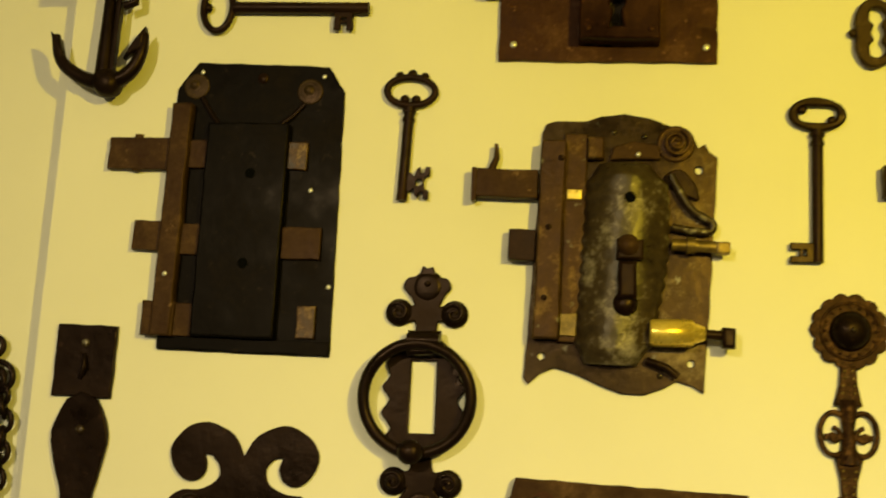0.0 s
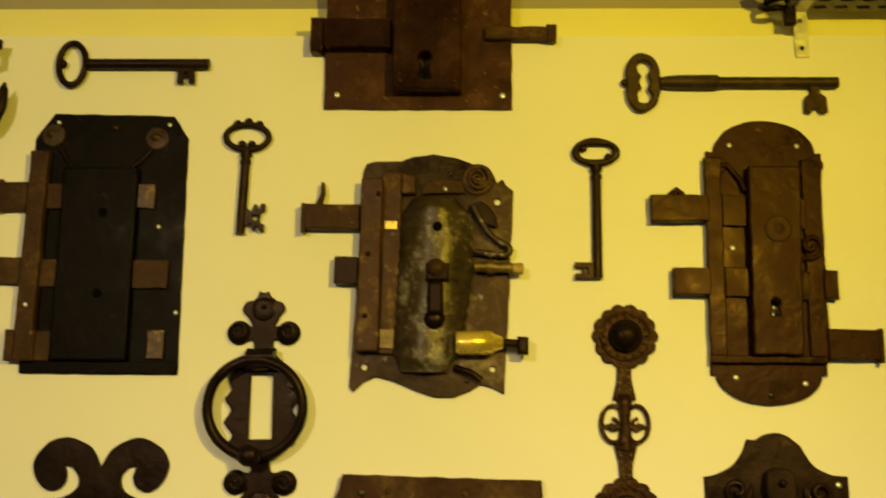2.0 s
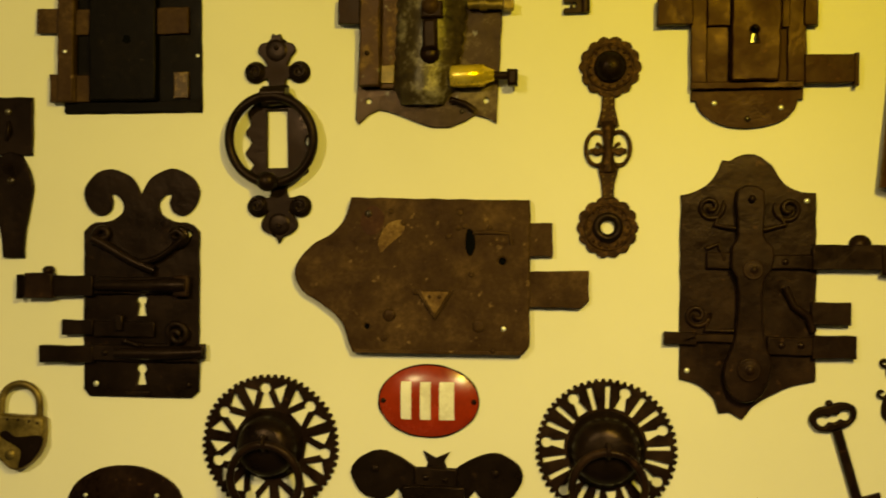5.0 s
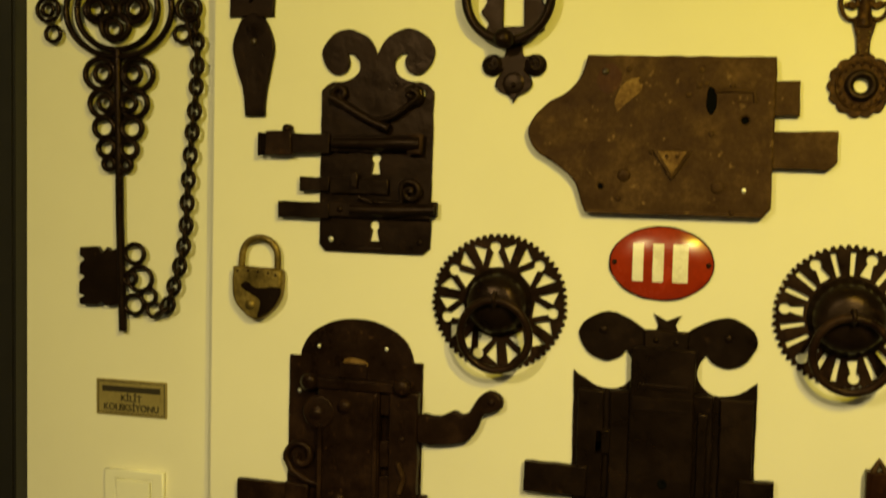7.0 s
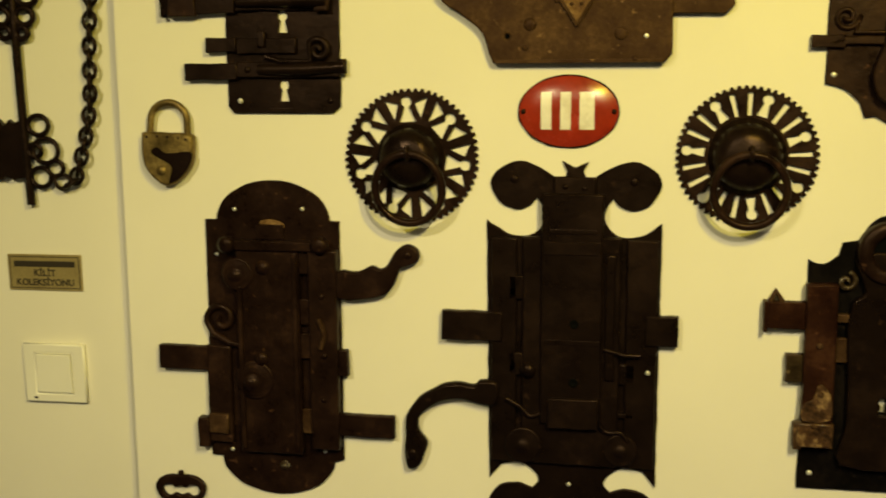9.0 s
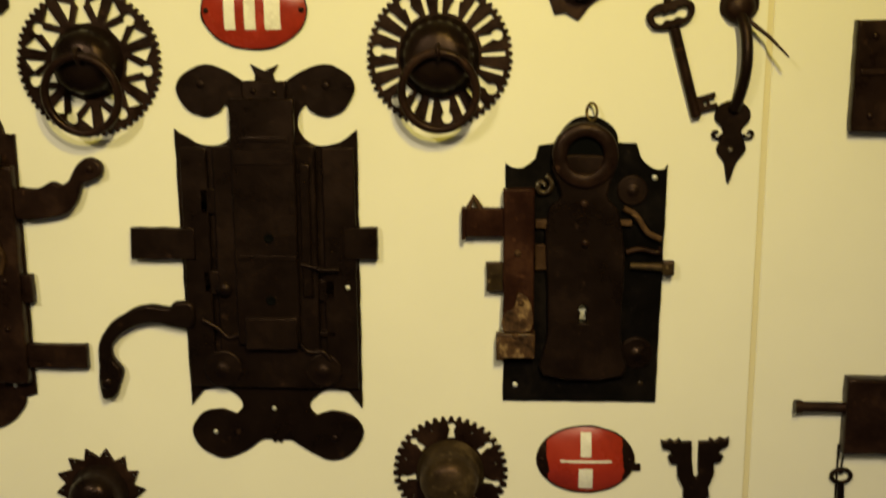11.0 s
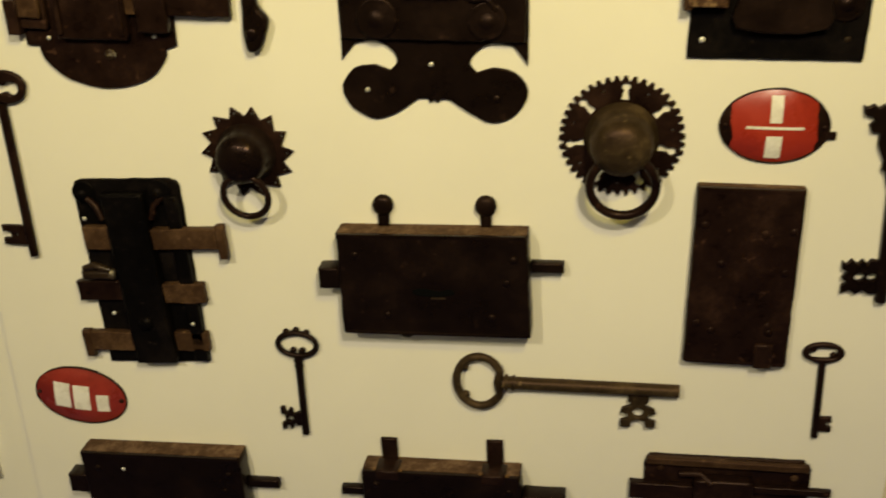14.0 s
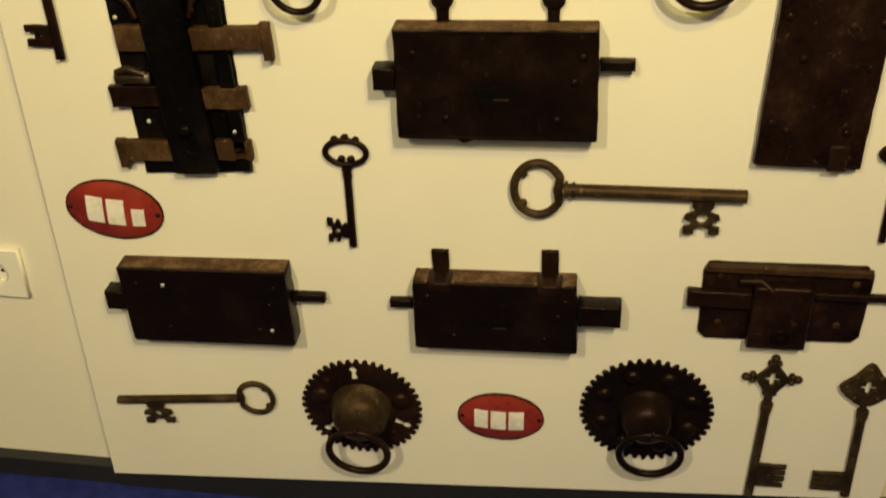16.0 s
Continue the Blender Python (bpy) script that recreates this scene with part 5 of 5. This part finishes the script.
def rosette_pull():
    k = thing("rosette_pull", 0.358, 1.951, "aged bronze pull with two flower rosettes and openwork middle", "door handle")
    for w in (95, -96):
        pts = []
        for i in range(14):
            a = i * 360 / 14
            pts += [polar(33.4, a - 12), polar(35.6, a - 8), polar(37, a), polar(35.6, a + 8)]
        pts = [(u + 2 * (w > 0), v + w) for u, v in pts]
        flower = part("rosette", flat([pts] + ([circle(0, w, 8, 16)] if w < 0 else []), 0, 5, 1.2), DARKBRONZE, k, "scalloped bronze rosette")
        part("rosette_ring", torus(2 * (w > 0), w, 5, 27, 1.6), DARKBRONZE, flower)
        for i in range(16):
            u, v = polar(23.5, i * 22.5)
            part("bead", lathe([(2, 4.5), (1.6, 6), (0, 6.6)], u + 2 * (w > 0), v + w, 8), DARKBRONZE, flower)
    boss = part("boss", lathe([(19, 4), (19, 8), (15, 14), (8, 18), (0, 19)], 2, 95, 24), BLACK, k, "dark domed centre boss")
    part("boss_nail", lathe([(3, 17), (3, 20), (0, 21)], 2, 95, 10), STEEL, boss)
    part("socket", lathe([(18, 4), (18, 9), (14, 11), (9, 9), (8, 4)], 0, -96, 24), BLACK, k)
    for s in (1, -1):
        stem = part("stem", flat([[(-7, s * 62), (7, s * 62), (8, s * 44), (13, s * 24), (-13, s * 24), (-8, s * 44)]], 0, 7, 1.5), DARKBRONZE, k)
        for i in range(5):
            for q in (-1, 1):
                part("bead", lathe([(1.7, 6), (1.4, 7.5), (0, 8.2)], q * (6.5 - i * 0.7), s * (29 + 7 * i), 8), OLDBRASS, stem)
    part("openwork", join(torus(-13, -2, 4, 13, 2.6, 20), torus(13, -2, 4, 13, 2.6, 20), spiral(-14, -4, 4, 8, 1.0, 1, 90, 2.2), spiral(14, -4, 4, 8, 1.0, 1, 90, 2.2, -1), tube([(0, 30, 4), (0, 0, 4), (0, -30, 4)], 6, False, 3, (1.6, 0.9, 1.6)), box(-22, 22, -8, -2, 1, 6, 1.5)), DARKBRONZE, k)


def cleaver():
    k = thing("cleaver", 0.702, 2.200, "brown cleaver-shaped latch with a hollow tapered handle", "cleaver", "", 0)
    blade = soft([(-37, 56), (-30, 66), (0, 79), (34, 93), (40, 80), (43, 30), (38, -30)], 3, False) + [(23, -86), (-2, -88), (-12, -82), (-22, -84)] + soft([(-26, -60), (-31, -10), (-36, 30)], 3, False)
    part("blade", flat([blade, circle(-17, 49, 9, 16)], 2, 8, 1.5), LEATHER, k, "broad brown pitted blade")
    part("mount", box(-10, 24, 0, 40, 0, 3, 0.5), DARK, k)
    # Bright disc behind the hole, standing for its white highlight.
    part("hole_rim", lathe([(9, 1), (9, 1.6), (0, 1.6)], -17, 49, 16), ZINC, k)
    part("handle", tube([(-12, -72, 11), (-12, -100, 13), (-17, -190, 14), (-23, -300, 16)], 12, False, 4, (0.75, 0.8, 0.85, 1.25)), LEATHER, k, "rolled tapering handle socket")
    part("handle_seam", tube([(-16, -110, 23), (-20, -190, 24.5), (-26, -296, 29)], 1.4), DARK, k)


def strap_end():
    k = thing("hinge_strap", -0.400, 1.983, "black strap hinge with a square plate and vase-shaped tail", "hinge")
    part("square_plate", flat([[(-32, 37), (32, 37), (32, -37), (-32, -37)]], 0, 6, 1.2), BLACK, k)
    tail = soft([(2, -32), (19, -40), (33, -72), (30, -100), (23, -130)], 3, False) + [(21, -168), (-7, -168)] + soft([(-12, -130), (-22, -100), (-27, -72), (-14, -40)], 3, False)
    part("tail", flat([tail], 0, 7, 1.5), BLACK, k)
    rivets(k, 6, [(0, 18)], 4.5, STEEL, 2)
    rivets(k, 7, [(4, -70)], 5, STEEL, 2)
    part("hook", tube([(0, 6, 6), (4, -6, 13), (-2, -18, 7)], 2.4), BLACK, k)


def padlock():
    k = thing("padlock", -0.383, 1.586, "old brass padlock with a dark patch and brass shackle", "padlock", "", -2)
    k.scale = (0.92, 0.8, 0.95)
    body = soft([(-39, 22), (-36, 30), (0, 31), (34, 30), (39, 20), (38, -6), (26, -28), (0, -44), (-26, -30), (-38, -8)], 3)
    case = part("body", flat([body], 2, 22, 4), OLDBRASS, k, "heart-shaped tarnished brass body")
    patch = soft([(-14, 10), (0, 2), (36, 6), (37, -8), (24, -28), (4, -40), (8, -18), (-4, -8), (-18, -2), (-24, 4)], 3)
    part("dark_patch", flat([patch], 21.5, 23, 0.4), BLACK, case, "dark oxidised patch")
    part("shackle", tube([(-29, 24, 11)] + [(u, w, 11) for u, w in arc(0, 46, 28, 180, 0, 14, 26)] + [(29, 24, 11)], 5), OLDBRASS, k, "bent brass shackle")
    rivets(case, 22, [(-30, 24), (-14, 25), (2, 25), (18, 24), (30, 22)], 2, DARK, 1.2)
    part("keyhole_cover", lathe([(7, 22), (7, 24), (0, 25)], -8, -22, 14), OLDBRASS, case)
    part("back_lug", box(-20, 20, -10, 16, 0, 3, 0.5), OLDBRASS, k)


def latch_handle():
    k = thing("thumb_latch", 0.694, 1.594, "black wrought thumb latch with leaf ends and curls", "door latch")
    part("upper_plate", flat([soft([(-1, 134), (3, 120), (14, 108), (15, 92), (10, 80), (20, 60), (18, 40), (-1, 30), (-20, 40), (-21, 60), (-12, 80), (-17, 92), (-15, 108), (-5, 120)], 3)], 0, 5, 1), BLACK, k)
    part("boss", lathe([(18, 4), (18, 9), (10, 14), (0, 15)], -1, 48, 20), DARK, k)
    part("leaf_boss", lathe([(11, 4), (10, 8), (0, 11)], -1, 98, 16), DARK, k)
    part("lower_plate", flat([soft([(-3, -54), (14, -62), (17, -76), (8, -90), (14, -110), (4, -126), (-4, -150), (-10, -126), (-19, -110), (-12, -90), (-22, -76), (-20, -62)], 3)], 0, 5, 1), BLACK, k)
    for u, w, s in ((-19, 106, 1), (18, 106, -1), (-22, 70, 1), (19, 70, -1), (-20, -92, 1), (17, -92, -1)):
        part("curl", spiral(u, w, 4, 7, 0.9, 0, 90 - 60 * s, 2, s), BLACK, k)
    part("grip", tube([(u, w, d) for (u, w), d in zip(soft([(0, 40), (5, 20), (6, -10), (4, -36), (-2, -64)], 3, False), [9, 13, 17, 20, 22, 24, 25, 24, 22, 20, 17, 13, 9])], 6.5), BLACK, k, "curved grip bar")
    part("thumb_lever", tube([(8, 34, 12), (30, 16, 20), (50, -6, 30)], 2.2, False, 3, (1.3, 1, 0.5)), DARK, k)
    rivets(k, 5, [(-4, -110)], 3.2, STEEL)


key("hanging_key", 0.618, 1.634, "iron key with a figure-eight bow leaning on a thumb latch", 16, (27, 16), 118, 6, (1, 96, 114, 26, 2), DARK, "eight", False)
for build in (escutcheon_knocker, rosette_pull, cleaver, strap_end, padlock, latch_handle):
    build()


def anchor():
    k = thing("iron_anchor", -0.408, 2.3255, "small black iron anchor standing off the wall", "anchor", "", 0, 0.014)
    part("shank", tube([(2, 72, 36), (2, 30, 36), (3, -46, 36)], 6.5, False, 3, (0.9, 1.0, 1.5)), BLACK, k)
    part("shank_rib", box(8, 14, -40, 46, 30, 40, 2, 2), BLACK, k)
    part("stock", box(-58, 36, 54, 65, 30, 42, 3), BLACK, k)
    part("stock_hook", tube([(28, 58, 36), (30, 40, 36), (18, 36, 36)], 5), BLACK, k)
    part("head", lathe([(10, 26), (12, 36), (10, 46), (0, 48)], -8, 82, 16), BLACK, k)
    part("shackle", lathe([(12, 28), (14, 38), (8, 48), (0, 49)], -9, 102, 16), BLACK, k)
    arms = [(u, w, 36) for u, w in soft([(-55, 2), (-46, -26), (-22, -44), (6, -50), (30, -40), (42, -18), (44, 6)], 4, False)]
    n = len(arms)
    part("arm", tube(arms, 7, False, 3, [0.45 + 0.75 * math.sin(pi * (0.08 + 0.84 * i / (n - 1))) for i in range(n)]), BLACK, k)
    part("fluke", flat([[(-60, 6), (-48, -2), (-42, -26), (-54, -16)]], 30, 42, 2), BLACK, k)
    part("fluke", flat([[(46, 12), (34, -4), (24, -24), (44, -12)]], 30, 42, 2), BLACK, k)
    part("crown", lathe([(14, 26), (16, 36), (12, 46), (0, 48)], 8, -50, 18), BLACK, k)
    part("wall_pin", tube([(2, 20, 0), (2, 20, 34)], 5), BLACK, k)


def big_key_ornament():
    """A large openwork key made of iron rings, on the narrow wall beside the panel."""
    k = thing("ring_work_key", -0.620, 1.964, "large black openwork key made of iron rings", "key ornament", "", -0.8, 0.028)
    k.location.y = 0.028
    part("outer_ring", torus(4, 0, 10, 84, 4.5, 66, 0, 64), BLACK, k)
    part("inner_ring", torus(2, 0, 10, 64, 4.5, 56, 0, 56), BLACK, k)
    for u, w in ((-26, 0), (28, 0), (0, 24), (0, -24)):
        part("quatrefoil_ring", torus(u, w, 10, 22, 4.6, 18, 0, 28), BLACK, k)
        part("quatrefoil_bead", torus(u * 1.15, w * 1.15, 13, 12, 3.6, 11, 0, 20), BLACK, k)
    for u, w, r in ((0, 122, 15), (-24, 101, 10), (22, 101, 10), (0, 76, 15), (-36, 74, 12), (36, 74, 12), (0, 100, 9)):
        part("crest_ring", torus(u, w, 10, r, 3.4, r * 0.92, 0, 22), BLACK, k)
    for s in (-1, 1):
        for u, w, r in ((103, 32, 12), (112, 0, 18), (103, -34, 12), (112, 0, 9)):
            part("side_ring", torus(2 + s * u, w, 10, r, 3.2, r * 0.9, 0, 22), BLACK, k)
    for i, (w, r, off) in enumerate(((-90, 24, 30), (-131, 21, 25), (-165, 16, 22), (-194, 13, 18), (-216, 9, 13))):
        for s in (-1, 1):
            part("leaf_ring", torus(7 + s * off, w, 10, r, 4.2, r * 0.88, 0, 24), BLACK, k)
            if i < 2:
                part("leaf_bead", torus(7 + s * (off - 6), w, 13, r * 0.52, 3.9, r * 0.48, 0, 18), BLACK, k)
    part("stem", tube([(4, -55, 9), (12, -300, 9), (20, -452, 9)], 6), BLACK, k)
    teeth = [(u, w + 6) for u, w in [(14, -340), (0, -345), (-6, -340), (-14, -349), (-22, -340), (-50, -342), (-50, -354), (-42, -358), (-50, -366), (-50, -380), (-42, -384), (-50, -392), (-50, -408), (-42, -412), (-50, -416), (-48, -424), (-20, -424), (-14, -418), (-4, -424), (16, -420)]]
    part("bit", flat([teeth], 4, 14, 1.2), BLACK, k)
    for u, w, r in ((37, -341, 15), (46, -376, 19), (38, -413, 15), (30, -376, 10), (60, -400, 12)):
        part("bit_ring", torus(u, w, 10, r, 3.4, r * 0.9, 0, 22), BLACK, k)
    part("wall_stud", tube([(4, 55, 0), (4, 55, 9)], 4), BLACK, k)
    way = soft([(114, -6), (128, -40), (128, -118), (123, -178), (119, -244), (117, -306), (110, -349), (102, -377), (92, -410), (78, -421), (62, -412)], 12, False)
    step, acc, last, i = 12.5, 0.0, Vector(way[0]), 0
    links = []
    for q in way:
        q = Vector(q)
        acc += (q - last).length
        if acc >= step:
            links.append((q, (q - last).normalized() if (q - last).length > 0 else Vector((0, -1))))
            acc = 0.0
        last = q
    chain = part("chain", torus(116, -4, 12, 8, 2.8, 8, 0, 18), BLACK, k, "black iron chain")
    for i, (q, t) in enumerate(links):
        n = Vector((-t.y, t.x))
        pts = []
        for j in range(18):
            a = 2 * pi * j / 18
            side = 9.6 * math.sin(a)
            along = t * (11.5 * math.cos(a))
            if i % 2:
                pts.append((q.x + along.x + n.x * side * 0.28, q.y + along.y + n.y * side * 0.28, 11 + side * 0.8))
            else:
                pts.append((q.x + along.x + n.x * side, q.y + along.y + n.y * side, 11 + side * 0.15))
        part("chain_link", tube(pts, 2.9, True, 2), BLACK, chain)


anchor()
big_key_ornament()


def text_mesh(body, size, depth):
    cu = bpy.data.curves.new("text", "FONT")
    cu.body, cu.size, cu.align_x, cu.align_y, cu.extrude, cu.offset = body, size * MM, "CENTER", "CENTER", depth * MM, 0.35 * MM
    me = to_mesh(cu)
    me.transform(Matrix.Rotation(pi / 2, 4, "X"))
    return me


def plaque():
    k = thing("brass_plaque", -0.597, 1.414, "small engraved brass plaque with dark lettering", "plaque", "", 0.5, 0.028)
    part("plate", box(-57, 57, -26, 26, 0, 2.5, 0.6, 0, 0), PLAQUE, k)
    part("frame_line", flat([[(-54, -23), (54, -23), (54, 23), (-54, 23)], [(-52.8, -21.8), (52.8, -21.8), (52.8, 21.8), (-52.8, 21.8)]], 2.3, 2.8, 0.1, 0), INK, k)
    part("lettering_bar", box(-47, 47, 8, 16.5, 2.4, 2.9, 0.1, 0, 0), INK, k, "dark engraved bar")
    for body, w in (("K\u0130L\u0130T", -1), ("KOLEKS\u0130YONU", -14.5)):
        me = text_mesh(body, 13, 0.3)
        me.transform(Matrix.Translation(uwd(0, w, 2.7)))
        part("lettering", me, INK, k, "dark engraved capital letters")


def light_switch():
    k = thing("light_switch", -0.5885, 1.268, "ivory plastic light switch with a single rocker", "light switch", "", 0.8, 0.028)
    k.scale = (0.95, 1.0, 0.95)
    part("frame", flat([[(-50, -45), (50, -45), (50, 45), (-50, 45)], [(-31, -32), (31, -32), (31, 32), (-31, 32)]], 0, 9, 2, 0), PLASTIC, k)
    part("inner_frame", flat([[(-31, -32), (31, -32), (31, 32), (-31, 32)], [(-29, -30), (29, -30), (29, 30), (-29, 30)]], 0, 8, 0.8, 0), PLASTIC, k)
    part("rocker", box(-28.5, 28.5, -29.5, 29.5, 2, 11, 1.5, 0, 0), PLASTIC, k)
    part("mark", box(-36, -30, -40, -37, 8.6, 9.3, 0.1), INK, k)


def socket():
    k = thing("wall_socket", -0.577, 0.533, "ivory plastic wall socket with a round recess", "wall socket", "", 0, 0.028)
    part("frame", flat([[(-45, -42), (45, -42), (45, 42), (-45, 42)], circle(0, 0, 21, 32)], 0, 10, 2, 0), PLASTIC, k)
    well = part("recess", lathe([(21, 9.5), (19.5, 9), (19, 1), (0, 1)], 0, 0, 32, False), PLASTIC, k)
    for u in (-9.5, 9.5):
        part("pin_hole", lathe([(2.6, 1), (2.6, 1.5), (0, 1.5)], u, 0, 12), HOLE, well)
    for s in (-1, 1):
        part("earth_clip", box(-3, 3, s * 16 - 3, s * 16 + 3, 1, 7, 0.8), ZINC, well)


for build in (plaque, light_switch, socket):
    build()

# ---- second panel and upper corner ----


def side_lock():
    k = thing("side_padlock", 0.900, 1.169, "dark iron box padlock with a protruding bar", "lock", "old locks", 0, 0.004)
    part("case", box(-62, 90, -47, 46, 0, 22, 3), DARK, k)
    part("front_band", flat([soft([(-6, -40), (30, -44), (60, -30), (60, 20), (30, 38), (-4, 30), (-16, 0)], 3)], 21, 26, 2), BROWN, k)
    part("bar", join(tube([(-118, 8, 11), (-58, 8, 11)], 6.5), tube([(-120, 8, 11), (-112, 8, 11)], 8.5)), DARK, k)
    part("lug", lathe([(10, 2), (10, 12), (0, 14)], 14, -50, 14), DARK, k)


def side_plate():
    k = thing("side_lock_plate", 0.925, 1.566, "dark iron lock with a plain rectangular face", "lock", "old locks", 0, 0.004)
    part("case", box(-104, 96, -62, 62, 0, 18, 2.5), DARK, k)
    part("rib", box(-98, 90, 2, 8, 17, 21, 1), DARK, k)
    rivets(k, 18, [(-84, 44), (-84, -44), (60, 40)], 4, DARK)


def small_hung_key(x, z, tilt, dz):
    k = key("tiny_key", x, z, "tiny dark key hanging on a thin cord", tilt, (14, 11), 46, 4, (1, 34, 46, 14, 1), BLACK, "ring", False, 1, "keys on a cord", 0.004)
    part("cord", tube([(0, 8, 4), (4, dz, 4)], 1.2), BLACK, k)


side_lock()
side_plate()
small_hung_key(0.842, 1.088, 3, 36)
small_hung_key(0.838, 0.982, 2, 146)


def bracket(x, z, tilt):
    k = thing("angle_bracket", x, z, "bright galvanised angle bracket screwed to the panel", "bracket", "angle brackets", tilt)
    part("upright", flat([[(-8, -25), (8, -25), (8, 34), (-8, 34)]], 0, 3, 0.5), GALV, k)
    part("arm", box(-8, 8, 31, 34, 0, 84, 0.6), GALV, k)
    rivets(k, 3, [(0, 20), (0, -14)], 3.0, STEEL, 1.2)


bracket(0.574, 2.402, 1)
bracket(0.738, 2.402, 0)


def shelf_device():
    k = thing("perforated_shelf", 0.640, 2.438, "dark perforated metal shelf with a pale front edge on two brackets", "shelf")
    grid = [[(u, v), (u + 14, v + 1), (u + 10, v + 9), (u - 5, v + 8)] for u in range(-76, 96, 25) for v in (10, 30, 50, 70)]
    cu = flat([[(-84, 2), (112, 2), (112, 90), (-84, 90)]] + grid, 0, 4, 0.6)
    cu.transform(Matrix.Rotation(pi / 2, 4, "X"))
    part("shelf_board", cu, SHELF, k)
    part("front_edge", box(-85, 113, -1, 12, 91, 93, 0.5), GALV, k, "pale metal front edge")
    # Board added above the sheet so that its perforations look dark.
    part("filler", box(-84, 112, 6, 12, 2, 88, 0.5), HOLE, k, "added black board that darkens the perforations")


def cable_bundle():
    k = thing("cable_bundle", 0.542, 2.436, "crumpled bundle of black cable beside the shelf", "cable")
    rng = random.Random(5)
    for i in range(9):
        a, b, c = rng.uniform(-4, 8), rng.uniform(0, 26), rng.uniform(8, 46)
        loop = [(a + 17 * math.cos(q) * rng.uniform(0.6, 1), b + 13 * math.sin(q) * rng.uniform(0.5, 1), c + 12 * math.sin(q * 1.5 + i)) for q in (j * pi / 5 for j in range(10))]
        part("cable_loop", tube(loop, rng.uniform(2.6, 4.2), True, 3), BLACK, k)
    part("clamp", box(12, 26, -20, 2, 0, 12, 1.5), BLACK, k)


shelf_device()
cable_bundle()


def bell():
    k = thing("iron_bell", 0.800, 2.330, "glossy black iron bell hung against the wall", "bell", "", 0, 0.004)
    part("body", lathe([(76, 0), (80, 12), (84, 22), (80, 30), (70, 36), (66, 52), (48, 74), (22, 84), (0, 86)], 0, 0, 44), BLACK, k)
    part("rim", torus(0, 0, 24, 84, 3, 84, 0, 56), STEEL, k)


bell()
